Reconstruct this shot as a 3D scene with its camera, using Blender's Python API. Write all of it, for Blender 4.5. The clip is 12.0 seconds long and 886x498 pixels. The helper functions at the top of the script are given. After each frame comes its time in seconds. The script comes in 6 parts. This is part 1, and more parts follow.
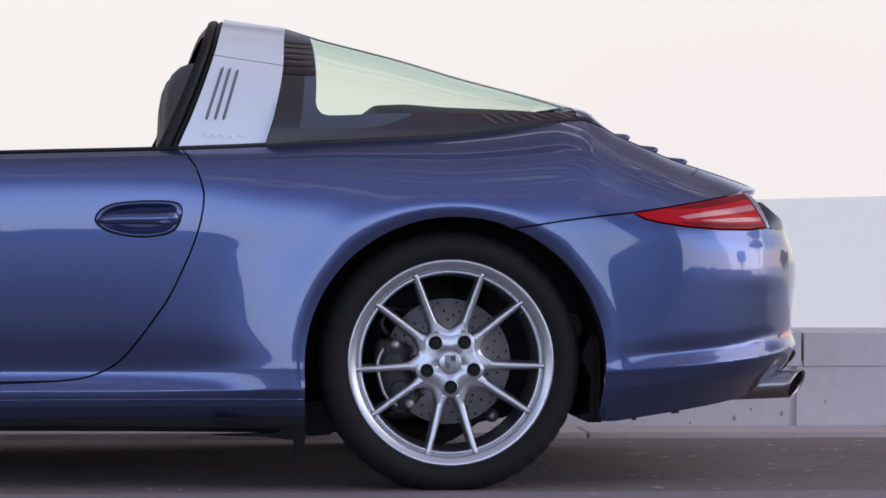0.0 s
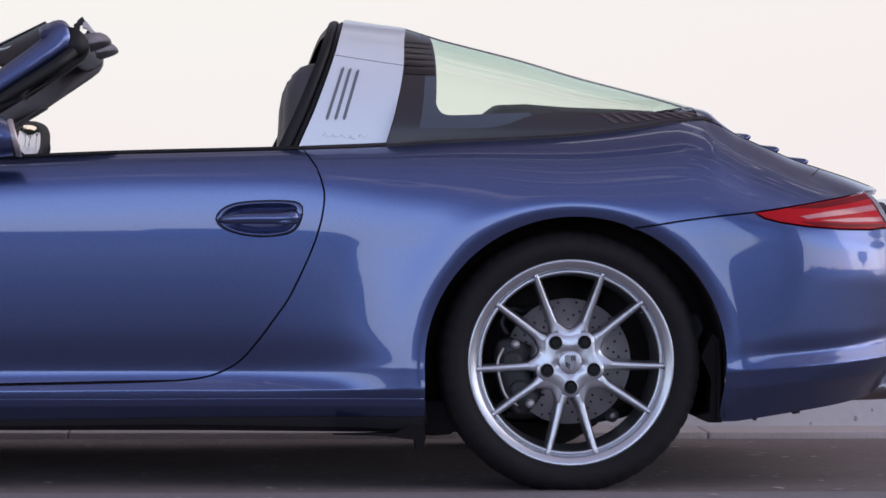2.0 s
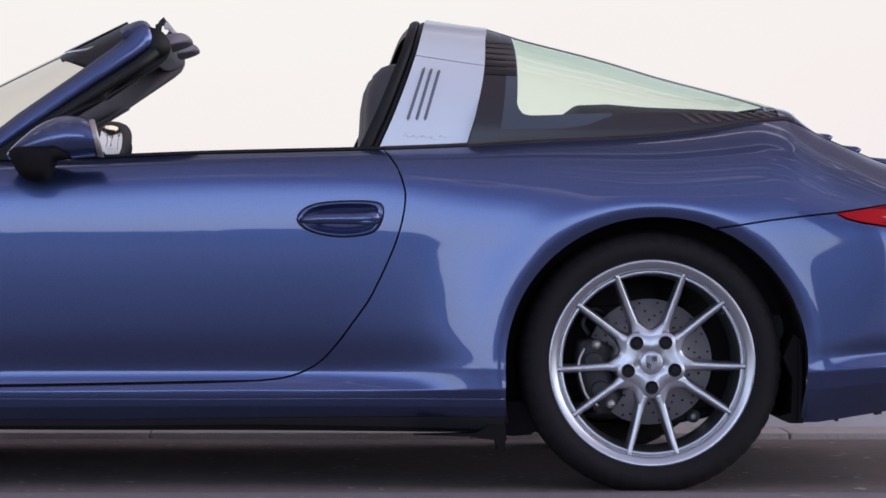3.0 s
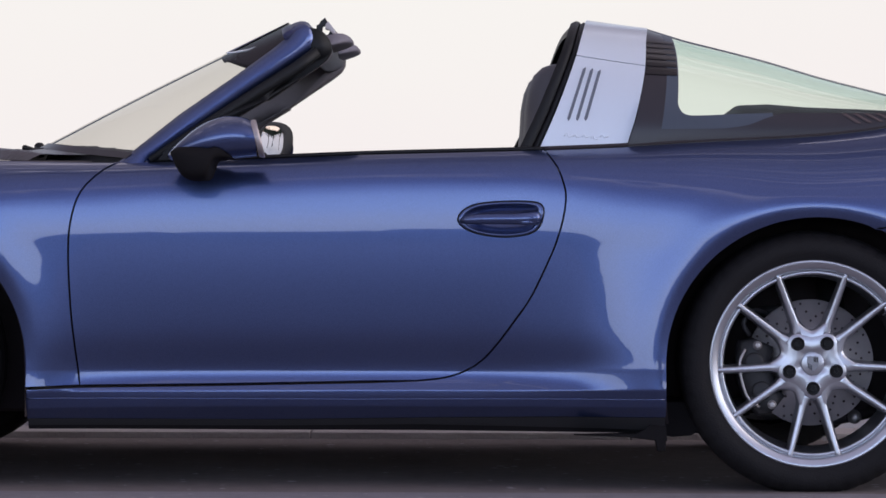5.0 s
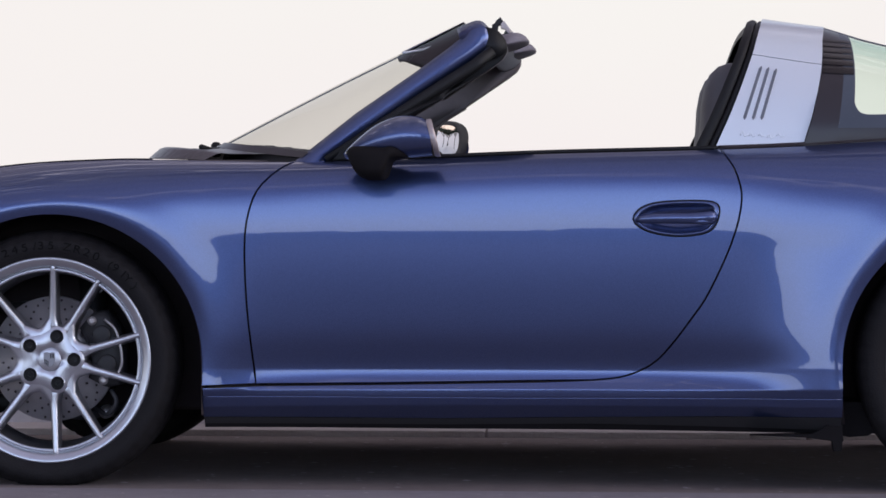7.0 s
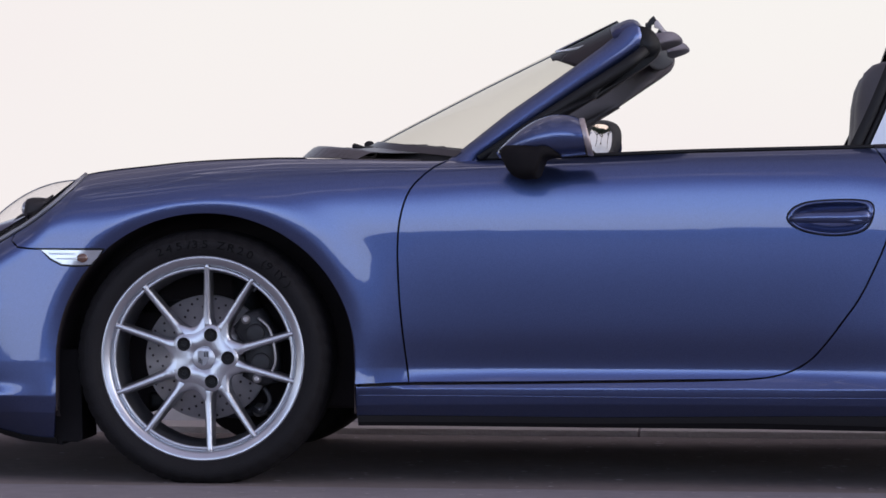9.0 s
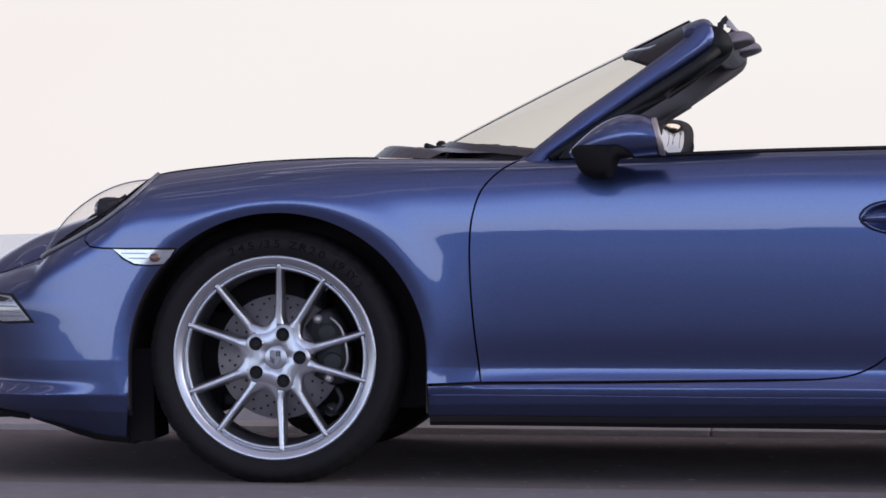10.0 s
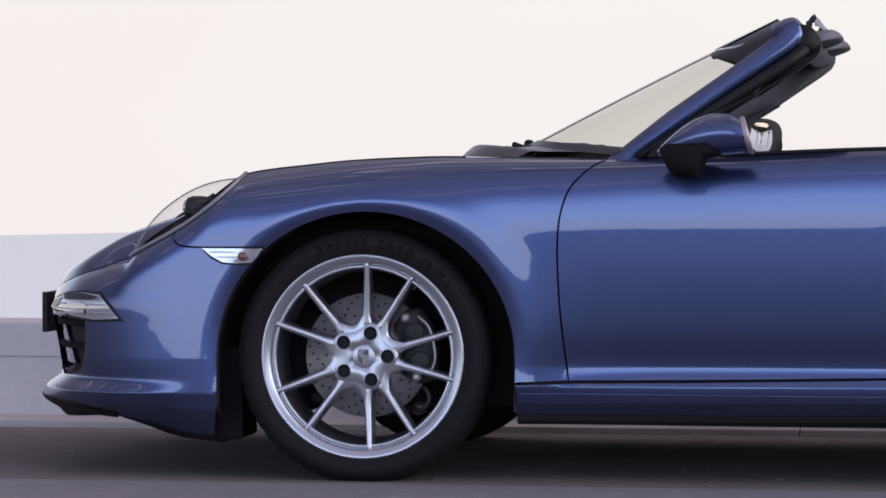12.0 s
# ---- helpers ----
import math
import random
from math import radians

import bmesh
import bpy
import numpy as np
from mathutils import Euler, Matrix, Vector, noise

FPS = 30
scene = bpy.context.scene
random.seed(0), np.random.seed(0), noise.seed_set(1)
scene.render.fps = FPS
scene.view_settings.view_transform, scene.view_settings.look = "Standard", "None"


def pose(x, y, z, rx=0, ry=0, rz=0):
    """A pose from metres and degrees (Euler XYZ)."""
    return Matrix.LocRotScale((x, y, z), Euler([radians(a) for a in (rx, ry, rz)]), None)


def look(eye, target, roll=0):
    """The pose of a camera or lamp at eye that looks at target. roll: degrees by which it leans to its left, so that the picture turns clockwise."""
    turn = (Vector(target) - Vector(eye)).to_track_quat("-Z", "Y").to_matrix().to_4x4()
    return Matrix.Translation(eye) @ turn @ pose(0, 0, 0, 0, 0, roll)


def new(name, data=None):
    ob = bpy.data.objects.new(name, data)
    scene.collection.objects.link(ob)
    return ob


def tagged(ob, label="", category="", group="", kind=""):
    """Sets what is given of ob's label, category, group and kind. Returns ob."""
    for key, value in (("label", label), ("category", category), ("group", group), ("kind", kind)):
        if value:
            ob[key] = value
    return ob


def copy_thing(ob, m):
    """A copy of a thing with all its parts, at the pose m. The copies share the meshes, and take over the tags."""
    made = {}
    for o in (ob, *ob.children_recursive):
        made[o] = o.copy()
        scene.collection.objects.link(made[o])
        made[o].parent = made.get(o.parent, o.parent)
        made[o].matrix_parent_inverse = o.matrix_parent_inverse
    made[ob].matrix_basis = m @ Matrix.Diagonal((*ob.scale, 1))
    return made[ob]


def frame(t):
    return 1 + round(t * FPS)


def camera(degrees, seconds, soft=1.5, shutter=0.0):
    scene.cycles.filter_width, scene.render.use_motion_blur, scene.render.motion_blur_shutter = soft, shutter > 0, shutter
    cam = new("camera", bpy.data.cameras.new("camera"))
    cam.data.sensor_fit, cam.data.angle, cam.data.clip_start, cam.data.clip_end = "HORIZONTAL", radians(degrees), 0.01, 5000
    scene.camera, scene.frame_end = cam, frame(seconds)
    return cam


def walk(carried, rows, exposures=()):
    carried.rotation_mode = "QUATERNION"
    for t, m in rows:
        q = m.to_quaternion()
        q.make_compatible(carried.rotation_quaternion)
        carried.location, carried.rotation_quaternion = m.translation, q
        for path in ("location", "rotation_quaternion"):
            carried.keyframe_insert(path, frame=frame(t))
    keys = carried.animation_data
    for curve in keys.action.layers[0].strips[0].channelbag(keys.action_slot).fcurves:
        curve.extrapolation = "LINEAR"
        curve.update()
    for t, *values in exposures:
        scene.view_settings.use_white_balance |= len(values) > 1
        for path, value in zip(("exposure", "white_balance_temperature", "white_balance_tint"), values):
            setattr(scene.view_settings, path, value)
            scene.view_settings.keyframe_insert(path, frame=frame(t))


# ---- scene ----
# World: x runs along the car to its tail, y away from the camera, z up; the rear axle stands at x = 0.
from mathutils.geometry import delaunay_2d_cdt

cam = camera(13.54, 12.0, soft=1.6)
EYE = (-0.92, -10.574, 0.82)
PAN = [
    (0.0, -5.297, -1.049), (0.5, -5.041, -1.048), (1.0, -4.624, -1.053), (1.5, -4.102, -1.056),
    (2.0, -3.452, -1.058), (2.5, -2.808, -1.058), (4.5, -0.420, -1.060), (5.0, 0.254, -1.062),
    (5.5, 0.934, -1.063), (6.0, 1.615, -1.067), (6.5, 2.227, -1.074), (7.0, 2.945, -1.082),
    (7.5, 3.557, -1.088), (9.5, 5.865, -1.109), (10.0, 6.396, -1.113), (10.5, 6.797, -1.117),
    (11.0, 7.175, -1.121), (11.5, 7.494, -1.127), (12.0, 7.744, -1.134),
]
walk(cam, [(t, pose(*EYE, 90 + pitch, 0, yaw) @ pose(0, 0, 0, 0, 0, 0.18)) for t, yaw, pitch in PAN])

# ---- sky and sun: a hazy evening, bright round the horizon and dim overhead ----
world = bpy.data.worlds.new("evening_sky")
scene.world = world
world.use_nodes = True
wn, wl = world.node_tree.nodes, world.node_tree.links
wn.clear()
w_out = wn.new("ShaderNodeOutputWorld")
w_bg = wn.new("ShaderNodeBackground")
w_sky = wn.new("ShaderNodeTexSky")
w_sky.sky_type = "NISHITA"
w_sky.sun_disc = False
w_sky.sun_elevation = radians(35)
w_sky.sun_rotation = radians(120)
w_sky.dust_density = 3.0
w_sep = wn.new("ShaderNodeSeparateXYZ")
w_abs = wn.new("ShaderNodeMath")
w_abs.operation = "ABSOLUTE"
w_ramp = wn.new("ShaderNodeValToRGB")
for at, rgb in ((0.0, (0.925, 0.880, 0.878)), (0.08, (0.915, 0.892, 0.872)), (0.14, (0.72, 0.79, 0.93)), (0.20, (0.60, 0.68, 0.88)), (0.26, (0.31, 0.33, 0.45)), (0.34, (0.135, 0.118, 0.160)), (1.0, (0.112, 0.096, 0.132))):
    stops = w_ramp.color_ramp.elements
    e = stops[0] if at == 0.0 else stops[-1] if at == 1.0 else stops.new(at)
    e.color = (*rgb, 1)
w_mix = wn.new("ShaderNodeMixRGB")
w_mix.blend_type = "ADD"
w_mix.inputs["Fac"].default_value = 0.006
w_tc = wn.new("ShaderNodeTexCoord")
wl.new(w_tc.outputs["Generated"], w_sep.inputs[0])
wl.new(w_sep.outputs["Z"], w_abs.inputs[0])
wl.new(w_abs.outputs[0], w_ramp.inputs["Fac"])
# the sky is brighter on the side of the low sun, behind the camera
w_side = wn.new("ShaderNodeMapRange")
w_side.interpolation_type = "SMOOTHSTEP"
w_side.inputs["From Min"].default_value, w_side.inputs["From Max"].default_value = 0.5, -1.0
w_tint = wn.new("ShaderNodeMixRGB")
w_tint.inputs["Color1"].default_value = (1.0, 1.0, 1.0, 1)
w_tint.inputs["Color2"].default_value = (2.48, 2.92, 3.50, 1)
w_glow = wn.new("ShaderNodeVectorMath")
w_glow.operation = "MULTIPLY"
# warm band low over the horizon beyond the tail of the car
w_east = wn.new("ShaderNodeMapRange")
w_east.interpolation_type = "SMOOTHSTEP"
w_east.inputs["From Min"].default_value, w_east.inputs["From Max"].default_value = 0.30, 0.95
w_low = wn.new("ShaderNodeMapRange")
w_low.interpolation_type = "SMOOTHSTEP"
w_low.inputs["From Min"].default_value, w_low.inputs["From Max"].default_value = 0.16, 0.02
w_warm = wn.new("ShaderNodeMath")
w_warm.operation = "MULTIPLY"
w_dusk = wn.new("ShaderNodeMixRGB")
w_dusk.blend_type = "MULTIPLY"
w_dusk.inputs["Color2"].default_value = (1.55, 1.15, 0.92, 1)
wl.new(w_sep.outputs["X"], w_east.inputs["Value"])
wl.new(w_sep.outputs["Z"], w_low.inputs["Value"])
wl.new(w_east.outputs["Result"], w_warm.inputs[0])
wl.new(w_low.outputs["Result"], w_warm.inputs[1])
wl.new(w_warm.outputs[0], w_dusk.inputs["Fac"])
wl.new(w_glow.outputs[0], w_dusk.inputs["Color1"])
w_lean = wn.new("ShaderNodeMath")
w_lean.operation = "MULTIPLY_ADD"
w_lean.inputs[1].default_value = -0.58
wl.new(w_sep.outputs["X"], w_lean.inputs[0])
wl.new(w_sep.outputs["Y"], w_lean.inputs[2])
wl.new(w_lean.outputs[0], w_side.inputs["Value"])
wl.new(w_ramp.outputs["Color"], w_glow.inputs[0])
wl.new(w_side.outputs["Result"], w_tint.inputs["Fac"])
wl.new(w_tint.outputs["Color"], w_glow.inputs[1])
wl.new(w_dusk.outputs["Color"], w_mix.inputs["Color1"])
wl.new(w_sky.outputs["Color"], w_mix.inputs["Color2"])
# thin pale lines added overhead, for the fine lines mirrored in the shoulder paint
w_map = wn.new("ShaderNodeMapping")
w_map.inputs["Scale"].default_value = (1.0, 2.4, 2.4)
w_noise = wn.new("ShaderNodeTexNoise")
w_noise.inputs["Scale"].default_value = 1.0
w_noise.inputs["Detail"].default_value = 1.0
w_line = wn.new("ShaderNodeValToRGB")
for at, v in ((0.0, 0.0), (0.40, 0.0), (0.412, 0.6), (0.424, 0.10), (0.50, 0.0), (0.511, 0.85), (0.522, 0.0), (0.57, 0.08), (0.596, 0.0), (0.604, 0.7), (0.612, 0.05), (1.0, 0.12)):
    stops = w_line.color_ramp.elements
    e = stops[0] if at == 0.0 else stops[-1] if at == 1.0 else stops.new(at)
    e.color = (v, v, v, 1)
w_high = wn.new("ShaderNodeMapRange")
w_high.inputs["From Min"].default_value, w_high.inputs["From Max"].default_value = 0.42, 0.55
w_streak = wn.new("ShaderNodeMath")
w_streak.operation = "MULTIPLY"
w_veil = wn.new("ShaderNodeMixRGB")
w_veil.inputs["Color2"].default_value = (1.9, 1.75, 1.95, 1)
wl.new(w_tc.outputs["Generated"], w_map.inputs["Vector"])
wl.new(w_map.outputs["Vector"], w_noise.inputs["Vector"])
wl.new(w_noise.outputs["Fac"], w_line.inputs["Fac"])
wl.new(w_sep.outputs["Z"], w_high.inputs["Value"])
wl.new(w_line.outputs["Color"], w_streak.inputs[0])
wl.new(w_high.outputs["Result"], w_streak.inputs[1])
wl.new(w_streak.outputs[0], w_veil.inputs["Fac"])
# faint, broad unevenness of the haze, warmer and cooler by turns
w_haze = wn.new("ShaderNodeTexNoise")
w_haze.inputs["Scale"].default_value = 5.0
w_haze.inputs["Detail"].default_value = 2.0
w_tone = wn.new("ShaderNodeValToRGB")
for at, rgb in ((0.0, (0.985, 0.955, 0.965)), (0.38, (0.990, 0.962, 0.968)), (0.62, (1.0, 0.998, 0.985)), (1.0, (1.0, 1.0, 0.99))):
    stops = w_tone.color_ramp.elements
    e = stops[0] if at == 0.0 else stops[-1] if at == 1.0 else stops.new(at)
    e.color = (*rgb, 1)
w_even = wn.new("ShaderNodeMixRGB")
w_even.blend_type = "MULTIPLY"
w_even.inputs["Fac"].default_value = 1.0
wl.new(w_tc.outputs["Generated"], w_haze.inputs["Vector"])
wl.new(w_haze.outputs["Fac"], w_tone.inputs["Fac"])
wl.new(w_mix.outputs["Color"], w_even.inputs["Color1"])
wl.new(w_tone.outputs["Color"], w_even.inputs["Color2"])
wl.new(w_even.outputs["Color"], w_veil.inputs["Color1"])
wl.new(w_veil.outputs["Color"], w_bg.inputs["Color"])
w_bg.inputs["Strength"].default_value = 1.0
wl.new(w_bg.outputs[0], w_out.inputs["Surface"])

sun = new("sun", bpy.data.lights.new("sun", "SUN"))
sun.data.energy = 1.3
sun.data.angle = radians(55)
sun.data.color = (1.0, 0.90, 0.86)
sun.matrix_world = look((14, -1, 6), (0, 0, 0))


# ---- materials ----
def material(name, rgb, rough=0.5, metal=0.0, vary=0.0, scale=8.0, bump=0.0, bump_scale=60.0, coat=0.0, spec=0.5, dark=None):
    """A principled material with colour that varies at two scales and a fine relief."""
    m = bpy.data.materials.new(name)
    m.use_nodes = True
    nt = m.node_tree
    p = nt.nodes["Principled BSDF"]
    p.inputs["Base Color"].default_value = (*rgb, 1)
    p.inputs["Roughness"].default_value = rough
    p.inputs["Metallic"].default_value = metal
    p.inputs["Specular IOR Level"].default_value = spec
    p.inputs["Coat Weight"].default_value = coat
    p.inputs["Coat Roughness"].default_value = 0.02
    tc = nt.nodes.new("ShaderNodeTexCoord")
    if vary:
        mix = nt.nodes.new("ShaderNodeMixRGB")
        low = dark or tuple(c * (1 - vary) for c in rgb)
        mix.inputs["Color1"].default_value = (*low, 1)
        mix.inputs["Color2"].default_value = (*(min(1, c * (1 + vary * 0.6)) for c in rgb), 1)
        big, fine = nt.nodes.new("ShaderNodeTexNoise"), nt.nodes.new("ShaderNodeTexNoise")
        big.inputs["Scale"].default_value, fine.inputs["Scale"].default_value = scale, scale * 14
        big.inputs["Detail"].default_value, fine.inputs["Detail"].default_value = 6, 3
        add = nt.nodes.new("ShaderNodeMath")
        add.operation = "MULTIPLY_ADD"
        add.inputs[1].default_value = 0.45
        sub = nt.nodes.new("ShaderNodeMath")
        sub.operation = "MULTIPLY"
        sub.inputs[1].default_value = 0.6
        for n in (big, fine):
            nt.links.new(tc.outputs["Object"], n.inputs["Vector"])
        nt.links.new(big.outputs["Fac"], sub.inputs[0])
        nt.links.new(fine.outputs["Fac"], add.inputs[0])
        nt.links.new(sub.outputs[0], add.inputs[2])
        nt.links.new(add.outputs[0], mix.inputs["Fac"])
        nt.links.new(mix.outputs[0], p.inputs["Base Color"])
    if bump:
        n = nt.nodes.new("ShaderNodeTexNoise")
        n.inputs["Scale"].default_value = bump_scale
        n.inputs["Detail"].default_value = 5
        b = nt.nodes.new("ShaderNodeBump")
        b.inputs["Strength"].default_value = bump
        b.inputs["Distance"].default_value = 0.01
        nt.links.new(tc.outputs["Object"], n.inputs["Vector"])
        nt.links.new(n.outputs["Fac"], b.inputs["Height"])
        nt.links.new(b.outputs[0], p.inputs["Normal"])
    return m


def paint_material():
    """Blue metallic car paint: flakes under a clear coat."""
    m = material("blue_metallic_paint", (0.056, 0.092, 0.28), rough=0.29, metal=0.86, coat=1.0, spec=0.2)
    m.node_tree.nodes["Principled BSDF"].inputs["Coat Roughness"].default_value = 0.025
    nt = m.node_tree
    p = nt.nodes["Principled BSDF"]
    p.inputs["Coat IOR"].default_value = 1.58
    tc = nt.nodes.new("ShaderNodeTexCoord")
    v = nt.nodes.new("ShaderNodeTexVoronoi")
    v.inputs["Scale"].default_value = 900
    nt.links.new(tc.outputs["Object"], v.inputs["Vector"])
    mix = nt.nodes.new("ShaderNodeMixRGB")
    mix.inputs["Color1"].default_value = (0.058, 0.083, 0.202, 1)
    mix.inputs["Color2"].default_value = (0.085, 0.120, 0.276, 1)
    nt.links.new(v.outputs["Color"], mix.inputs["Fac"])
    nt.links.new(mix.outputs[0], p.inputs["Base Color"])
    return m


def glass_material(name, tint, gloss=0.04, rise=0.75):
    """Thin glass: tinted clear view with a mirror-like sheen that grows at grazing angles."""
    m = bpy.data.materials.new(name)
    m.use_nodes = True
    nt = m.node_tree
    nt.nodes.clear()
    out = nt.nodes.new("ShaderNodeOutputMaterial")
    mix = nt.nodes.new("ShaderNodeMixShader")
    tr, gl = nt.nodes.new("ShaderNodeBsdfTransparent"), nt.nodes.new("ShaderNodeBsdfGlossy")
    tr.inputs["Color"].default_value = (*tint, 1)
    gl.inputs["Roughness"].default_value = 0.01
    fr = nt.nodes.new("ShaderNodeLayerWeight")
    fr.inputs["Blend"].default_value = 0.5
    pw = nt.nodes.new("ShaderNodeMath")
    pw.operation = "POWER"
    pw.inputs[1].default_value = 4.0
    ma = nt.nodes.new("ShaderNodeMath")
    ma.operation = "MULTIPLY_ADD"
    ma.inputs[1].default_value, ma.inputs[2].default_value = rise, gloss
    nt.links.new(fr.outputs["Facing"], pw.inputs[0])
    nt.links.new(pw.outputs[0], ma.inputs[0])
    nt.links.new(ma.outputs[0], mix.inputs["Fac"])
    nt.links.new(tr.outputs[0], mix.inputs[1])
    nt.links.new(gl.outputs[0], mix.inputs[2])
    nt.links.new(mix.outputs[0], out.inputs["Surface"])
    return m


PAINT = paint_material()
SILVER = material("satin_silver_paint", (0.78, 0.82, 0.87), rough=0.36, metal=0.3, coat=0.4, vary=0.03, scale=200)
ALLOY = material("silver_alloy", (0.58, 0.59, 0.63), rough=0.32, metal=0.95, vary=0.06, scale=30)
MIRROR = material("mirror_silver", (0.78, 0.77, 0.77), rough=0.02, metal=1.0)
CHROME = material("polished_steel", (0.55, 0.53, 0.52), rough=0.16, metal=1.0, vary=0.05, scale=30)
RUBBER = material("tyre_rubber", (0.0150, 0.0138, 0.0150), rough=0.7, spec=0.2, vary=0.35, scale=14, bump=0.25, bump_scale=220)
BLACK = material("black_plastic", (0.010, 0.010, 0.011), rough=0.5, spec=0.3, vary=0.3, scale=20, bump=0.1, bump_scale=400)
GLOSSBLACK = material("gloss_black_border", (0.012, 0.012, 0.014), rough=0.06, vary=0.1, scale=30, coat=0.3)
CAVITY = material("dark_underbody", (0.055, 0.046, 0.049), rough=0.9, spec=0.1, vary=0.3, scale=10)
DARKGREY = material("dark_grey_trim", (0.026, 0.026, 0.029), rough=0.55, vary=0.2, scale=30, bump=0.1, bump_scale=300)
LEATHER = material("dark_leather", (0.035, 0.032, 0.034), rough=0.5, vary=0.25, scale=20, bump=0.3, bump_scale=250)
SEAT = material("grey_seat_leather", (0.105, 0.098, 0.108), rough=0.55, vary=0.2, scale=20, bump=0.2, bump_scale=250)
IRON = material("cast_iron", (0.46, 0.44, 0.44), rough=0.42, metal=0.7, vary=0.25, scale=40)
CALIPER = material("grey_caliper", (0.016, 0.016, 0.018), rough=0.5, metal=0.2, vary=0.2, scale=30)
EXHAUST = material("dark_steel_tailpipe", (0.34, 0.32, 0.33), rough=0.28, metal=1.0, vary=0.2, scale=40)
BAND = material("grey_window_print", (0.085, 0.098, 0.125), rough=0.40, vary=0.1, scale=30, spec=0.2)
FRIT = material("black_window_print", (0.031, 0.026, 0.031), rough=0.30, vary=0.1, scale=30)
LINING = material("grey_pillar_cloth", (0.22, 0.195, 0.205), rough=0.85, vary=0.15, scale=60, bump=0.1, bump_scale=400)
HEADER = material("dark_blue_header", (0.050, 0.052, 0.115), rough=0.45, spec=0.3, vary=0.1, scale=40)
SCUTTLE = material("scuttle_plastic", (0.095, 0.080, 0.084), rough=0.28, spec=0.5, vary=0.5, scale=14, bump=0.3, bump_scale=40)
SILLBLACK = material("black_sill_plastic", (0.013, 0.0125, 0.014), rough=0.6, spec=0.25, vary=0.2, scale=30)
MATTE = material("matte_black_plastic", (0.016, 0.0145, 0.0155), rough=0.8, spec=0.05, vary=0.2, scale=30)
LENSLINE = material("faint_lens_line", (0.30, 0.32, 0.36), rough=0.3, metal=0.4, vary=0.2, scale=60)
RIB = material("dark_brown_rib", (0.014, 0.010, 0.010), rough=0.3, vary=0.2, scale=50)
REDLENS = material("red_lens", (0.50, 0.006, 0.014), rough=0.4, vary=0.45, scale=22, coat=0.10, spec=0.12)
DARKRED = material("dark_red_lens", (0.17, 0.003, 0.008), rough=0.4, vary=0.3, scale=30, coat=0.10, spec=0.12)
PINKLENS = material("pale_red_lens", (0.56, 0.20, 0.22), rough=0.2, vary=0.4, scale=40, coat=0.4)
CLEARLENS = material("clear_lens", (0.66, 0.69, 0.75), rough=0.16, vary=0.5, scale=30, coat=0.6, metal=0.6)
GLASS = glass_material("green_tinted_glass", (0.90, 0.962, 0.915), 0.03, 0.25)
SCREENGLASS = glass_material("windscreen_glass", (0.87, 0.868, 0.845), 0.03, 0.12)
LENSGLASS = glass_material("headlamp_glass", (0.93, 0.92, 0.93), 0.03, 0.3)
ASPHALT = material("asphalt", (0.31, 0.285, 0.305), rough=0.9, spec=0.15, vary=0.42, scale=1.2, bump=0.6, bump_scale=240)
# same asphalt, with the brown shade under the car put into its colour
SHADEROAD = material("shaded_asphalt", (0.25, 0.213, 0.207), rough=0.9, spec=0.15, vary=0.45, scale=1.6, bump=0.6, bump_scale=240)
KERBSTONE = material("kerb_stone", (0.52, 0.47, 0.46), rough=0.85, vary=0.22, scale=3, bump=0.5, bump_scale=60)
CONCRETE = material("wall_concrete", (0.67, 0.645, 0.66), rough=0.85, vary=0.25, scale=2.2, bump=0.05, bump_scale=160)
# nearly white water: the haze over the sea is put into its colour
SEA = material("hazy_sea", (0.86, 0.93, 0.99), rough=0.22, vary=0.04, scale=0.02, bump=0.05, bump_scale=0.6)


# ---- mesh helpers ----
def link_mesh(name, bm, mat, parent=None, label="", smooth=True):
    me = bpy.data.meshes.new(name)
    bm.to_mesh(me)
    bm.free()
    for mm in (mat if isinstance(mat, (list, tuple)) else [mat]):
        me.materials.append(mm)
    if smooth:
        me.polygons.foreach_set("use_smooth", [True] * len(me.polygons))
    ob = new(name, me)
    if parent is not None:
        ob.parent = parent
    if label:
        tagged(ob, label)
    return ob


def part(name, bm, mat, parent, label="", smooth=True):
    """One mesh object under a thing or under a part."""
    return link_mesh(name, bm, mat, parent, label, smooth)


def thing(name, label, category, group="", at=(0, 0, 0)):
    """An Empty that carries a thing's parts."""
    ob = new(name)
    ob.empty_display_size = 0.1
    ob.location = at
    return tagged(ob, label, category, group)


def box(bm, x0, x1, y0, y1, z0, z1, bevel=0.0):
    vs = [bm.verts.new((x, y, z)) for x in (x0, x1) for y in (y0, y1) for z in (z0, z1)]
    fs = [bm.faces.new([vs[i] for i in q]) for q in ((0, 1, 3, 2), (4, 6, 7, 5), (0, 4, 5, 1), (2, 3, 7, 6), (0, 2, 6, 4), (1, 5, 7, 3))]
    if bevel:
        edges = list({e for f in fs for e in f.edges})
        bmesh.ops.bevel(bm, geom=edges, offset=bevel, segments=2, profile=0.7, affect="EDGES")


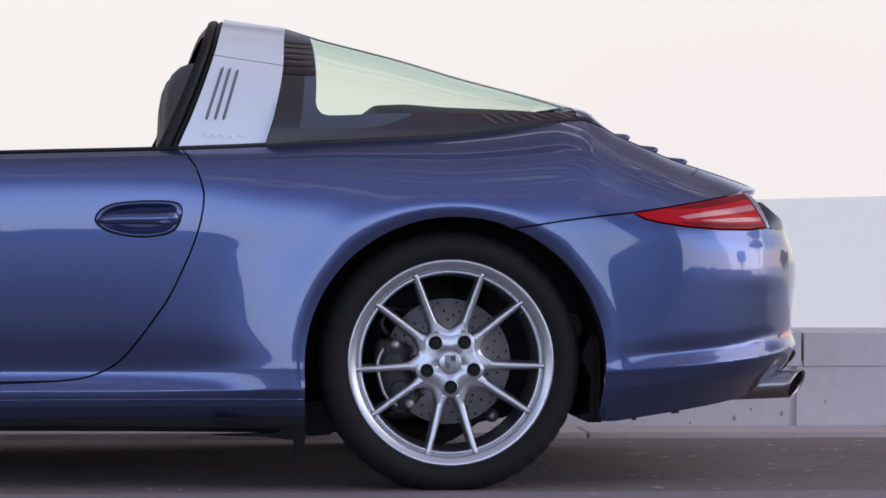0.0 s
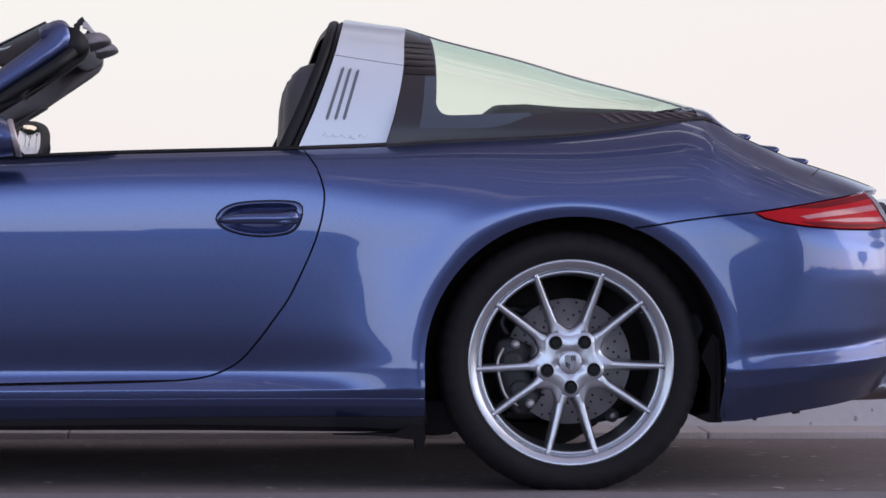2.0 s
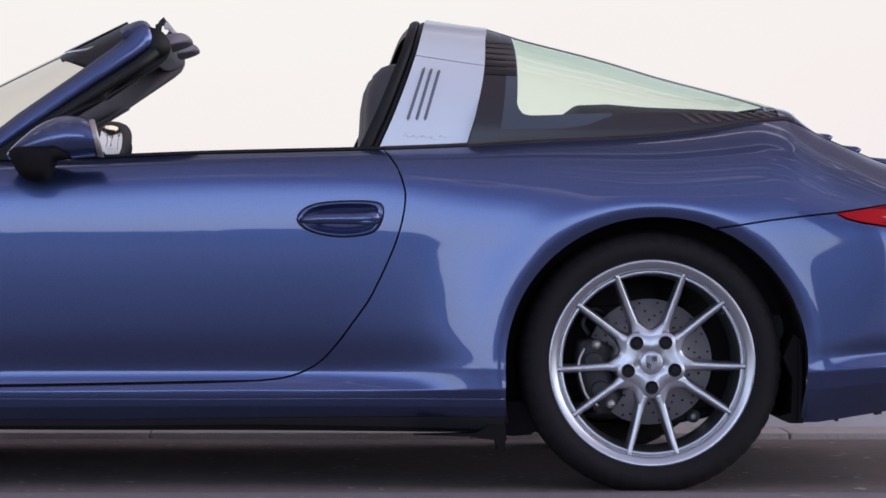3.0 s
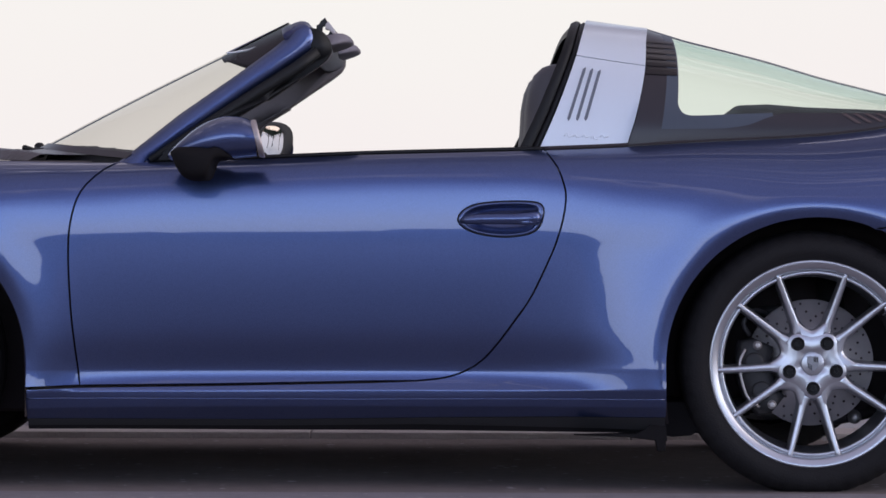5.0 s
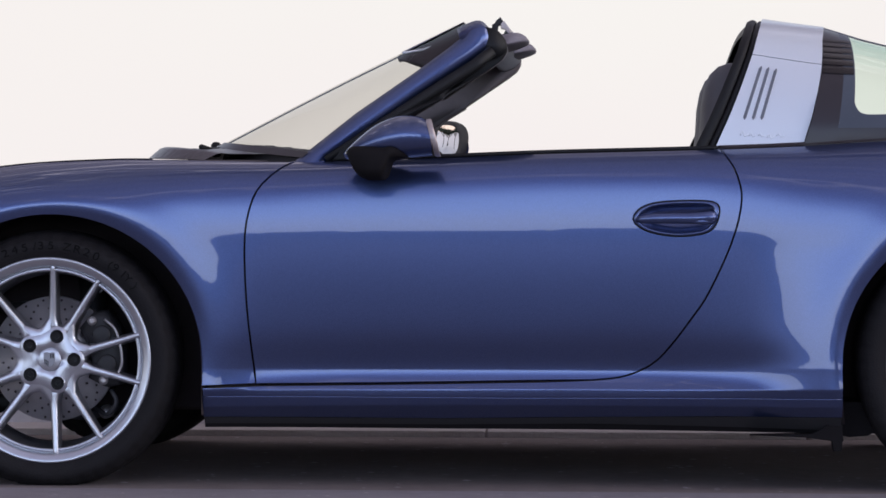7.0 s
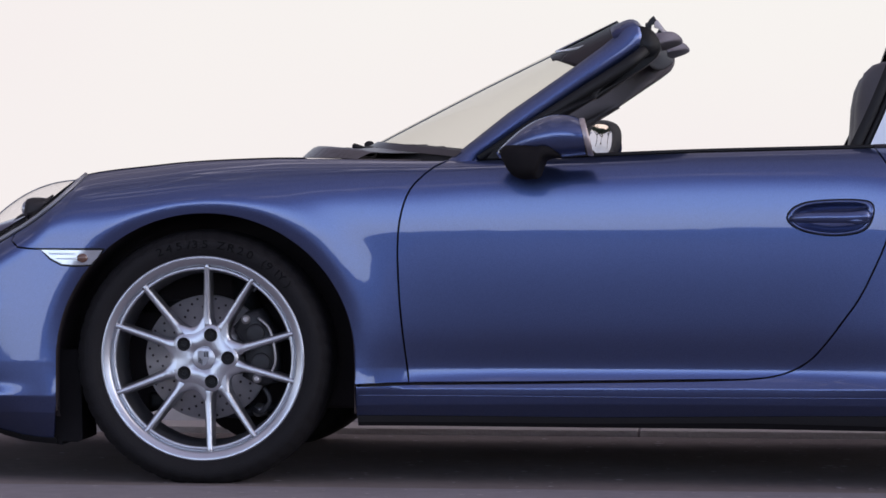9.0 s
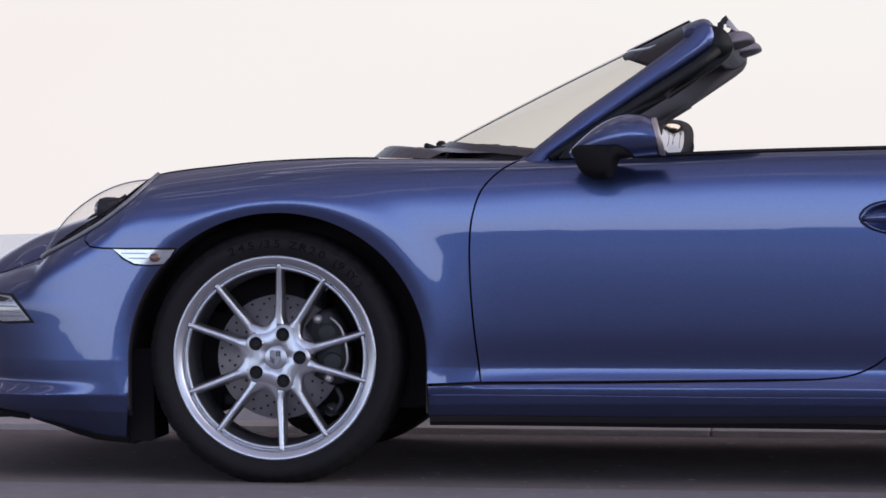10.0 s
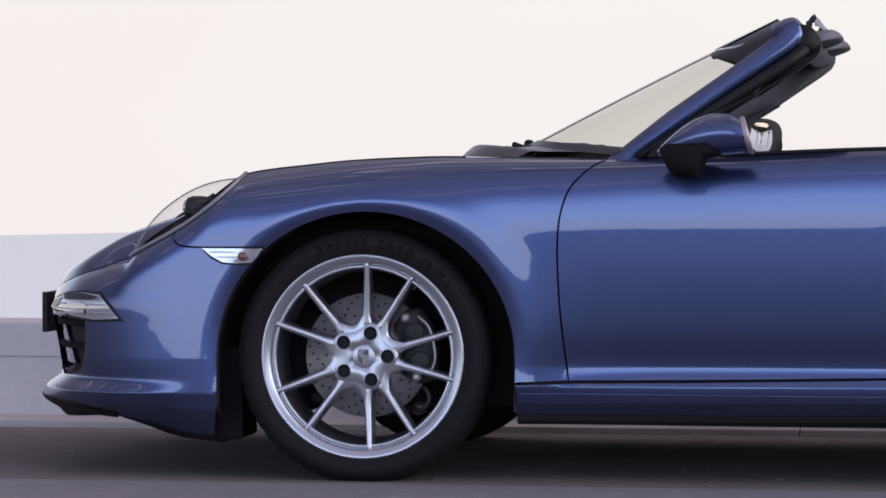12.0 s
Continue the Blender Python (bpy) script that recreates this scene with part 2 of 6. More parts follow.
def curve_of(*knots):
    """A smooth function through (x, value) knots."""
    xs, ys = np.array([k[0] for k in knots], float), np.array([k[1] for k in knots], float)
    d = np.diff(ys) / np.diff(xs)
    m = np.concatenate([[d[0]], np.where(d[1:] * d[:-1] > 0, 2 * d[1:] * d[:-1] / (d[1:] + d[:-1] + 1e-12), 0), [d[-1]]])

    def f(x):
        x = np.clip(x, xs[0], xs[-1])
        i = np.clip(np.searchsorted(xs, x) - 1, 0, len(xs) - 2)
        h = xs[i + 1] - xs[i]
        t = (x - xs[i]) / h
        return (2 * t ** 3 - 3 * t ** 2 + 1) * ys[i] + (t ** 3 - 2 * t ** 2 + t) * h * m[i] + (3 * t ** 2 - 2 * t ** 3) * ys[i + 1] + (t ** 3 - t ** 2) * h * m[i + 1]
    return f


def smooth_line(points, step=0.015, closed=False):
    """Points along a smooth line through the given ones."""
    p = [Vector(q) for q in points]
    n, out = len(p), []
    for i in range(n if closed else n - 1):
        a, b = p[i], p[(i + 1) % n]
        z0 = p[i - 1] if (closed or i) else a * 2 - b
        z1 = p[(i + 2) % n] if (closed or i + 2 < n) else b * 2 - a
        k = max(2, int((b - a).length / step))
        for j in range(k):
            t = j / k
            out.append(0.5 * ((2 * a) + (b - z0) * t + (2 * z0 - 5 * a + 4 * b - z1) * t * t + (3 * a - 3 * b + z1 - z0) * t ** 3))
    if not closed:
        out.append(p[-1])
    return out


def tube(bm, points, radius, sides=8, flat=1.0, cap=True):
    """A round rod along points; radius may be a list."""
    pts = [Vector(p) for p in points]
    rings, up = [], Vector((0, 1, 0.01))
    for i, p in enumerate(pts):
        d = (pts[min(i + 1, len(pts) - 1)] - pts[max(i - 1, 0)]).normalized()
        u = up.cross(d)
        u = u.normalized() if u.length > 1e-4 else Vector((1, 0, 0))
        v = d.cross(u)
        r = radius[i] if isinstance(radius, (list, tuple)) else radius
        rings.append([bm.verts.new(p + r * (math.cos(a) * u + flat * math.sin(a) * v)) for a in (2 * math.pi * k / sides for k in range(sides))])
    for a, b in zip(rings, rings[1:]):
        for k in range(sides):
            bm.faces.new((a[k], a[(k + 1) % sides], b[(k + 1) % sides], b[k]))
    if cap:
        bm.faces.new(rings[0][::-1])
        bm.faces.new(rings[-1])


def lathe(bm, profile, segs=96, close=False):
    """Turns a profile of (radius, y) round the y axis."""
    rings = []
    for r, y in profile:
        rings.append([bm.verts.new((r * math.sin(a), y, r * math.cos(a))) for a in (2 * math.pi * k / segs for k in range(segs))])
    pairs = list(zip(rings, rings[1:])) + ([(rings[-1], rings[0])] if close else [])
    for a, b in pairs:
        for k in range(segs):
            bm.faces.new((a[k], b[k], b[(k + 1) % segs], a[(k + 1) % segs]))


def loft(bm, rows, close_u=False, mats=None):
    """A skin over rows of points."""
    vs = [[bm.verts.new(p) for p in row] for row in rows]
    for i, (a, b) in enumerate(zip(vs, vs[1:])):
        n = len(a)
        for k in range(n if close_u else n - 1):
            f = bm.faces.new((a[k], a[(k + 1) % n], b[(k + 1) % n], b[k]))
            if mats:
                f.material_index = mats(i, k)
    return vs


def prism(bm, outline, y0, y1, bevel=0.0):
    """A plate with an outline in x and z between two depths."""
    a = [bm.verts.new((x, y0, z)) for x, z in outline]
    b = [bm.verts.new((x, y1, z)) for x, z in outline]
    n = len(a)
    fa = bm.faces.new(a)
    bm.faces.new(b[::-1])
    for k in range(n):
        bm.faces.new((a[k], b[k], b[(k + 1) % n], a[(k + 1) % n]))
    bmesh.ops.recalc_face_normals(bm, faces=bm.faces[:])
    if bevel:
        bmesh.ops.bevel(bm, geom=list(fa.edges), offset=bevel, segments=3, profile=0.6, affect="EDGES")


# ---- ground, road edge, low sea wall, sea ----
bm = bmesh.new()
loft(bm, [[(x, y, 0.011) for x in (-600, -60, -20, -6, 0, 6, 20, 60, 600)] for y in (-60, -20, -6, -2, -0.93)])
tagged(link_mesh("road", bm, ASPHALT), "dark grey worn asphalt road with pale specks", "road", kind="structure")


# strip from the car's near side to the kerb, the car's shade painted in
bm = bmesh.new()
loft(bm, [[(x, y, 0.0115 - 0.0005 * (y < -0.9)) for x in (-600, -60, -20, -6, 0, 6, 20, 60, 600)] for y in (-0.93, -0.6, 0, 0.6, 1.05)])
tagged(link_mesh("road_under_car", bm, SHADEROAD), "strip of asphalt under the car, brownish shade put into its colour", "road", kind="structure")


def stone_row(name, length, x0, count, y0, y1, z0, z1, bevel, mat, gap, label, category, parent=None):
    for i in range(count):
        bm = bmesh.new()
        box(bm, 0, length - gap, y0, y1, z0, z1, bevel)
        ob = link_mesh(name, bm, mat, parent, smooth=False)
        ob.location.x = x0 + i * length


wall = tagged(new("wall_sea"), "low pale grey concrete sea wall with open joints", "wall", kind="structure")
kerb = tagged(new("pavement"), "strip of pale kerb stones at the foot of the sea wall", "pavement", kind="structure")
stone_row("kerb_stone", 1.0, -12.38, 24, 1.05, 1.34, -0.1, 0.032, 0.006, KERBSTONE, 0.006, "", "", kerb)
stone_row("lower_block", 2.5, -11.165, 10, 1.34, 1.74, -0.1, 0.2224, 0.002, CONCRETE, 0.026, "", "", wall)
stone_row("coping_block", 2.5, -11.142, 10, 1.336, 1.76, 0.2232, 0.332, 0.003, CONCRETE, 0.008, "", "", wall)
bm = bmesh.new()
box(bm, -14, 14, 1.352, 1.72, -0.1, 0.24)
part("bedding", bm, CONCRETE, wall, "recessed grey mortar", smooth=False)
PIT = material("dark_pit", (0.40, 0.375, 0.375), rough=0.95, vary=0.3, scale=60)
for x, z, r in ((1.133, 0.056, 0.009), (1.187, 0.084, 0.006), (1.288, 0.070, 0.008), (0.988, 0.041, 0.005), (1.429, 0.109, 0.005)):
    bm = bmesh.new()
    lathe(bm, [(r, 0.002), (r * 0.8, -0.001), (r * 0.4, -0.0015), (0.0003, -0.0015)], 10)
    bmesh.ops.scale(bm, vec=(0.8, 1, 1.2), verts=bm.verts[:])
    bmesh.ops.translate(bm, verts=bm.verts[:], vec=(x, 1.3395, z))
    bmesh.ops.recalc_face_normals(bm, faces=bm.faces[:])
    part("pit", bm, PIT, wall, "small dark pit in the concrete")


def sea_height(x, y):
    """The road climbs to the tail of the car, so the level sea lies askew to it."""
    return -4.0 + 0.0278 * x - 0.0084 * y


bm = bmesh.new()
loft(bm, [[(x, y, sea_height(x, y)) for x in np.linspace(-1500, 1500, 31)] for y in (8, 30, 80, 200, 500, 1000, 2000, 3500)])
tagged(link_mesh("water", bm, SEA), "calm sea, evening haze put into its pale blue-grey colour", "sea", kind="structure")

# land behind the camera, which the car's paint mirrors
HILL = material("dark_hillside", (0.05, 0.06, 0.04), rough=0.95, vary=0.4, scale=0.2, bump=0.8, bump_scale=2)
bm = bmesh.new()
rng = random.Random(4)
xs = [-160 + 0.8 * i for i in range(401)]
tops = [(2.3 + 1.2 * noise.noise((x * 0.05, 1, 0)) + 0.6 * noise.noise((x * 0.23, 5, 0)) + 0.4 * noise.noise((x * 0.9, 3, 0)) + 0.3 * rng.random()) * (0.02 + 0.98 * min(1, max(0, (x + 50) / 34))) + 1.5 * min(1, max(0, (x - 25) / 45)) * (1 + 0.5 * noise.noise((x * 0.12, 8, 0))) for x in xs]
bend = [max(0.0, x - 90) * 0.9 for x in xs]
loft(bm, [[(x, -60 + b, -0.1) for x, b in zip(xs, bend)], [(x, -61 - rng.random() + b, h * 0.6) for x, h, b in zip(xs, tops, bend)], [(x, -62 + b, h) for x, h, b in zip(xs, tops, bend)], [(x, -70 + b, -0.1) for x, b in zip(xs, bend)]])
tagged(link_mesh("backdrop", bm, HILL), "dark low line of trees and bushes across the road", "tree line", kind="structure")
# a tall shaded building and a tree across the road, which the tail of the car mirrors
FACADE = material("shaded_facade", (0.17, 0.17, 0.19), rough=0.8, vary=0.25, scale=0.4, bump=0.3, bump_scale=3)
BARK = material("tree_bark", (0.07, 0.055, 0.045), rough=0.95, vary=0.3, scale=6, bump=0.6, bump_scale=30)
LEAF = material("tree_leaves", (0.05, 0.065, 0.04), rough=0.8, vary=0.4, scale=3)
house = thing("far_building", "tall shaded grey building across the road", "building", at=(18.8, -40, 0))
bm = bmesh.new()
box(bm, -3.6, 3.4, -4, 0, 0, 16, 0.15)
part("wall", bm, FACADE, house, smooth=False)
bm = bmesh.new()
box(bm, -4.0, 3.8, -4.4, 0.4, 16, 16.6, 0.1)
part("roof", bm, KERBSTONE, house, "pale flat roof edge", smooth=False)


def broad_tree(at, height, spread):
    tree = thing("tree", "dark broad-leaved tree out of view, added to be mirrored by the car", "tree", "trees beyond the road", at)
    bm = bmesh.new()
    tube(bm, smooth_line([(0, 0, 0), (0.1, 0, height * 0.3), (-0.1, 0.1, height * 0.6), (0.2, 0, height * 0.85)], 0.5), 0.16, 8)
    for a in range(7):
        c, s = math.cos(a * 0.9), math.sin(a * 0.9)
        tube(bm, [(0, 0, height * 0.5), (c * spread * 0.5, s * spread * 0.5, height * 0.68), (c * spread * 0.85, s * spread * 0.85, height * 0.8)], [0.09, 0.06, 0.03], 6)
    part("trunk", bm, BARK, tree)
    rng = random.Random(int(at[0]))
    bm = bmesh.new()
    for k in range(1400):
        a, q, h = rng.uniform(0, 6.283), math.sqrt(rng.random()), rng.gauss(0, 0.35)
        c = Vector((spread * q * math.cos(a), spread * q * math.sin(a), height * (0.80 + 0.16 * h * (1.2 - q))))
        d, e = Vector((rng.gauss(0, 1), rng.gauss(0, 1), rng.gauss(0, 1))).normalized(), Vector((rng.gauss(0, 1), rng.gauss(0, 1), rng.gauss(0, 1))).normalized()
        r = 0.10 * spread
        bm.faces.new([bm.verts.new(c + v) for v in (d * r, e * r * 0.6, -d * r, -e * r * 0.6)])
    part("crown", bm, LEAF, tree, smooth=False)


broad_tree((23, 3.5, 0), 6.4, 3.6)
broad_tree((34, -7.0, 0), 4.2, 3.0)
# three unseen trees added on the sea side for the far door mirror to reflect
broad_tree((33, 31, -3), 6.6, 3.4)
broad_tree((36, 37, -3), 5.8, 3.2)
broad_tree((30, 37, -3), 6.2, 3.0)
bm = bmesh.new()
loft(bm, [[(x, y, -0.02) for x in (-900, -60, 60, 900)] for y in (-900, -60)])
tagged(link_mesh("ground", bm, HILL), "dark rough ground beyond the road", "ground", kind="structure")

# ---- the car's skin: half width and height along the body ----
plan = curve_of((-3.5, 0.845), (-3.0, 0.868), (-2.45, 0.897), (-2.1, 0.886), (-1.9, 0.870), (-1.6, 0.857), (-1.2, 0.853), (-0.85, 0.866), (-0.55, 0.893), (-0.3, 0.917), (0.0, 0.926), (0.3, 0.918), (0.6, 0.895), (1.02, 0.86))
crest = curve_of((-3.46, 0.455), (-3.40, 0.50), (-3.30, 0.54), (-3.20, 0.57), (-3.12, 0.60), (-3.07, 0.645), (-2.98, 0.702), (-2.92, 0.738), (-2.86, 0.785), (-2.80, 0.823), (-2.73, 0.836), (-2.634, 0.847), (-2.508, 0.860), (-2.382, 0.867), (-2.25, 0.871), (-1.83, 0.866), (-1.475, 0.876), (-1.16, 0.889), (-0.70, 0.902), (-0.47, 0.912), (-0.336, 0.921), (0.011, 0.940), (0.162, 0.957), (0.314, 0.981), (0.37, 0.986), (0.42, 0.972), (0.479, 0.943), (0.559, 0.910), (0.639, 0.878), (0.719, 0.853), (0.798, 0.829), (0.877, 0.803), (0.920, 0.788), (0.955, 0.732), (0.992, 0.686), (1.018, 0.638), (1.028, 0.58))
shoulder = curve_of((-3.46, 0.84), (-3.15, 0.80), (-2.8, 0.79), (-2.3, 0.82), (-1.95, 0.86), (-1.7, 0.885), (-0.8, 0.89), (-0.45, 0.865), (0.0, 0.80), (0.3, 0.75), (0.45, 0.66), (0.7, 0.60), (0.9, 0.58), (1.01, 0.50))
roundness = curve_of((-3.46, 3.5), (-2.8, 4.5), (-2.3, 6.0), (-1.9, 10.0), (-1.2, 12.0), (-0.8, 11.0), (-0.45, 8.0), (0.0, 5.0), (1.0, 4.0))
lean = curve_of((-3.46, 0.30), (-2.7, 0.18), (-2.3, 0.18), (-1.9, 0.25), (-0.8, 0.25), (-0.3, 0.42), (1.0, 0.45))
nose = curve_of((0.10, -3.40), (0.17, -3.42), (0.21, -3.462), (0.235, -3.452), (0.275, -3.405), (0.30, -3.41), (0.36, -3.42), (0.42, -3.43), (0.47, -3.437), (0.52, -3.43), (0.9, -3.44))
stern = curve_of((0.15, 0.91), (0.25, 0.955), (0.33, 1.017), (0.365, 1.028), (0.42, 1.014), (0.51, 1.021), (0.575, 1.027), (0.637, 1.022), (0.683, 1.012), (0.9, 1.03))
ledge_z = curve_of((-3.46, 0.250), (-3.0, 0.250), (-2.8, 0.250), (-2.1, 0.275), (-1.5, 0.281), (-0.45, 0.287), (0.4, 0.333), (0.55, 0.344), (0.8, 0.362), (1.0, 0.386))
ledge_a = curve_of((-3.46, 0.12), (-3.2, 0.18), (-3.0, 0.07), (-2.86, 0.0), (-2.1, 0.02), (-2.0, 0.22), (-1.88, 0.75), (-1.6, 1.0), (-0.9, 1.0), (-0.64, 0.65), (-0.53, 0.22), (-0.43, 0.02), (0.38, 0.0), (0.46, 0.16), (0.58, 0.75), (0.7, 1.0), (1.0, 0.8))
tuck_a = curve_of((-3.46, 0.2), (-2.9, 0.05), (-2.1, 0.1), (-1.9, 0.75), (-1.6, 1.0), (-0.9, 1.0), (-0.70, 0.6), (-0.52, 0.15), (-0.38, 0.1), (0.30, 0.1), (0.40, 0.3), (0.55, 0.35), (0.8, 0.45), (1.01, 0.5))
under_a = curve_of((-3.46, 1.6), (-3.0, 1.6), (-2.86, 0.8), (-2.1, 1.0), (-0.38, 1.0), (0.4, 0.6), (0.6, 1.0), (1.03, 1.0))
flare_a = curve_of((-3.46, 0.1), (-3.30, 0.60), (-3.05, 0.90), (-2.88, 0.85), (-2.1, 0.5), (-1.97, 0.25), (-1.85, 0.0), (-0.82, 0.0), (-0.63, 0.06), (-0.55, 0.5), (-0.48, 1.0), (-0.38, 1.1), (0.40, 1.0), (0.50, 0.75), (0.64, 0.45), (0.85, 0.30), (1.03, 0.1))
WHEELS = ((-2.445, 0.339, 0.394, 0.382), (0.010, 0.345, 0.392, 0.379))


def skin(x, s):
    """Half width and height of the body; s up to 0.69 is the side, from there to 1.0 it rolls over to the shoulder line."""
    x, s = np.asarray(x, float), np.asarray(s, float)
    zt = crest(x)
    zs = np.minimum(0.655, zt - 0.13)
    v = np.clip((s - 0.69) / 0.31, 0, 1)
    u = 1 - (1 - v) ** 2
    z = np.where(s <= 0.69, s * zs / 0.69, zs + (zt - zs) * u)
    front = np.clip((x - nose(z)) / 0.52, 0, 1)
    rear = np.clip((stern(z) - x) / 0.50, 0, 1)
    w = plan(x) * (1 - (1 - front) ** 2.6 + 1e-9) ** (1 / 2.6) * (1 - (1 - rear) ** 2.7 + 1e-9) ** (1 / 2.7)
    w = w * (1 - (1 - shoulder(x)) * (lean(x) * u ** 2.2 + (1 - lean(x)) * u ** roundness(x)))
    t = z - ledge_z(x)
    a = ledge_a(x)
    k = np.maximum(np.clip((x - 0.2) / 0.2, 0, 1), np.clip((-2.3 - x) / 0.3, 0, 1))
    w = w - a * (0.012 - 0.001 * k) * np.exp(-((t - 0.045 + 0.019 * k) / (0.055 - 0.029 * k)) ** 2) + a * (0.0155 - 0.0065 * k) / (1 + np.exp(np.clip((t + 0.014 * (1 - k)) / (0.012 - 0.007 * k), -50, 50)))
    w = w - 0.45 * np.maximum(0, -t - 0.055) - under_a(x) * 0.50 * np.maximum(0, -t - 0.012) - 0.18 * tuck_a(x) * np.clip(0.64 - z, 0, 0.32) ** 2
    d = np.minimum(0.34, 0.02 * np.log1p(np.exp(np.clip((0.67 - z) / 0.02, -40, 40))))
    w = w + flare_a(x) * 0.072 * d * (1 - 0.35 * d)
    for cx, cz, rx, rz in WHEELS:
        r = np.hypot((x - cx) / rx, (z - cz) / rz) * 0.385
        q = np.log1p(np.exp(np.clip((0.412 - r) / 0.007, -40, 40))) * 0.007 / 0.03
        lower = np.clip((z - 0.16) / 0.12, 0, 1)
        bead = 0.0019 + (0.0009 if cx < -1 else -0.0009) * np.tanh((x - cx) / 0.15)
        w = w - 0.011 * np.minimum(q, 1.6) + bead * lower * np.exp(-((r - 0.435) / 0.05) ** 2)
    return np.maximum(w, 0.0), z


def s_of(x, z):
    """The skin's s at a height."""
    x, z = np.asarray(x, float), np.asarray(z, float)
    zt = crest(x)
    zs = np.minimum(0.655, zt - 0.13)
    u = np.clip((z - zs) / (zt - zs), 0, 1)
    return np.where(z <= zs, z * 0.69 / zs, 0.69 + 0.31 * (1 - np.sqrt(1 - u)))


def inside(px, py, poly):
    x0, y0 = poly[:, 0], poly[:, 1]
    x1, y1 = np.roll(x0, -1), np.roll(y0, -1)
    c = np.zeros(len(px), bool)
    for a, b, d, e in zip(x0, y0, x1, y1):
        if b != e:
            c ^= ((b > py) != (e > py)) & (px < (d - a) * (py - b) / (e - b) + a)
    return c


def dense(outline, step):
    out = []
    for (a, b), (c, d) in zip(outline, outline[1:] + outline[:1]):
        n = max(1, int(math.hypot(c - a, d - b) / step))
        out += [(a + (c - a) * i / n, b + (d - b) * i / n) for i in range(n)]
    return np.array(out)


def inset(poly, gap):
    d0, d1 = poly - np.roll(poly, 1, 0), np.roll(poly, -1, 0) - poly
    d = d0 / (np.linalg.norm(d0, axis=1, keepdims=True) + 1e-9) + d1 / (np.linalg.norm(d1, axis=1, keepdims=True) + 1e-9)
    n = np.stack([-d[:, 1], d[:, 0]], 1)
    n /= np.linalg.norm(n, axis=1, keepdims=True) + 1e-9
    area = np.sum(poly[:, 0] * np.roll(poly[:, 1], -1) - np.roll(poly[:, 0], -1) * poly[:, 1])
    n = n if area > 0 else -n
    return poly + n * gap, -n


def panel(name, outline, parent, mat, holes=(), side=-1, gap=0.0025, lift=0.0, depth=0.014, step=0.02, label=""):
    """A sheet of the skin with an outline in x and z, a rim folded in at its edge, and holes."""
    loops = []
    for k, o in enumerate([outline, *holes]):
        p, n = inset(dense(list(o), min(step, 0.014)), gap if k == 0 else -gap)
        loops.append((np.stack([p[:, 0], s_of(p[:, 0], p[:, 1])], 1), n if k == 0 else -n))
    P = loops[0][0]
    gx = np.arange(P[:, 0].min(), P[:, 0].max(), step)
    gs = np.arange(P[:, 1].min(), P[:, 1].max(), step * 0.30)
    G = np.array([(a, b) for j, b in enumerate(gs) for a in gx])
    keep = inside(G[:, 0], G[:, 1], P)
    for h, _ in loops[1:]:
        keep &= ~inside(G[:, 0], G[:, 1], h)
    G = G[keep]
    B = np.concatenate([l for l, _ in loops])
    if len(G):
        far = np.array([np.min((B[:, 0] - g[0]) ** 2 + (B[:, 1] - g[1]) ** 2) > (0.4 * step) ** 2 for g in G])
        G = G[far]
    edges, base = [], 0
    for l, _ in loops:
        n = len(l)
        edges += [(base + i, base + (i + 1) % n) for i in range(n)]
        base += n
    V = np.concatenate([B, G]) if len(G) else B
    vs, _, fs, *_ = delaunay_2d_cdt([Vector(p) for p in V], edges, [], 0, 1e-6)
    V = np.array([tuple(v) for v in vs])
    F = np.array([f for f in fs if len(f) == 3])
    mid = V[F].mean(1)
    ok = inside(mid[:, 0], mid[:, 1], P)
    for h, _ in loops[1:]:
        ok &= ~inside(mid[:, 0], mid[:, 1], h)
    F = F[ok]

    def place(x, s):
        w, z = skin(x, s)
        return np.stack([x, side * w, z], 1)
    e = 0.003
    X, S = V[:, 0], V[:, 1]
    co = place(X, S)
    nrm = np.cross(place(X + e, S) - place(X - e, S), place(X, np.minimum(S + e, 1.0)) - place(X, S - e))
    nrm /= np.linalg.norm(nrm, axis=1, keepdims=True) + 1e-12
    flip = np.sign(nrm[:, 1] * side + 1e-9)
    nrm *= np.where(np.abs(nrm[:, 1:2]) > 0.02, flip[:, None], np.sign(nrm[:, 2:3] + 1e-9))
    co = co + nrm * lift
    fn = np.cross(co[F[:, 1]] - co[F[:, 0]], co[F[:, 2]] - co[F[:, 0]])
    bad = np.sum(fn * nrm[F].mean(1), axis=1) < 0
    F[bad] = F[bad][:, ::-1]
    verts, normals, faces = list(co), list(nrm), [tuple(f) for f in F]
    if depth:
        for l, n in loops:
            c = place(l[:, 0], l[:, 1])
            q = np.cross(place(l[:, 0] + e, l[:, 1]) - place(l[:, 0] - e, l[:, 1]), place(l[:, 0], np.minimum(l[:, 1] + e, 1)) - place(l[:, 0], l[:, 1] - e))
            q /= np.linalg.norm(q, axis=1, keepdims=True) + 1e-12
            q *= np.where(np.abs(q[:, 1:2]) > 0.02, np.sign(q[:, 1:2] * side + 1e-9), np.sign(q[:, 2:3] + 1e-9))
            c = c + q * lift
            b0, m = len(verts), len(l)
            out = np.stack([n[:, 0], 0 * n[:, 0], n[:, 1]], 1)
            verts += list(c) + list(c - q * depth)
            normals += list(out * 0.7 + q * 0.5) + list(out)
            for i in range(m):
                j = (i + 1) % m
                f = (b0 + i, b0 + j, b0 + m + j, b0 + m + i)
                w = np.cross(verts[f[1]] - verts[f[0]], verts[f[3]] - verts[f[0]])
                faces.append(f if np.dot(w, out[i]) > 0 else f[::-1])
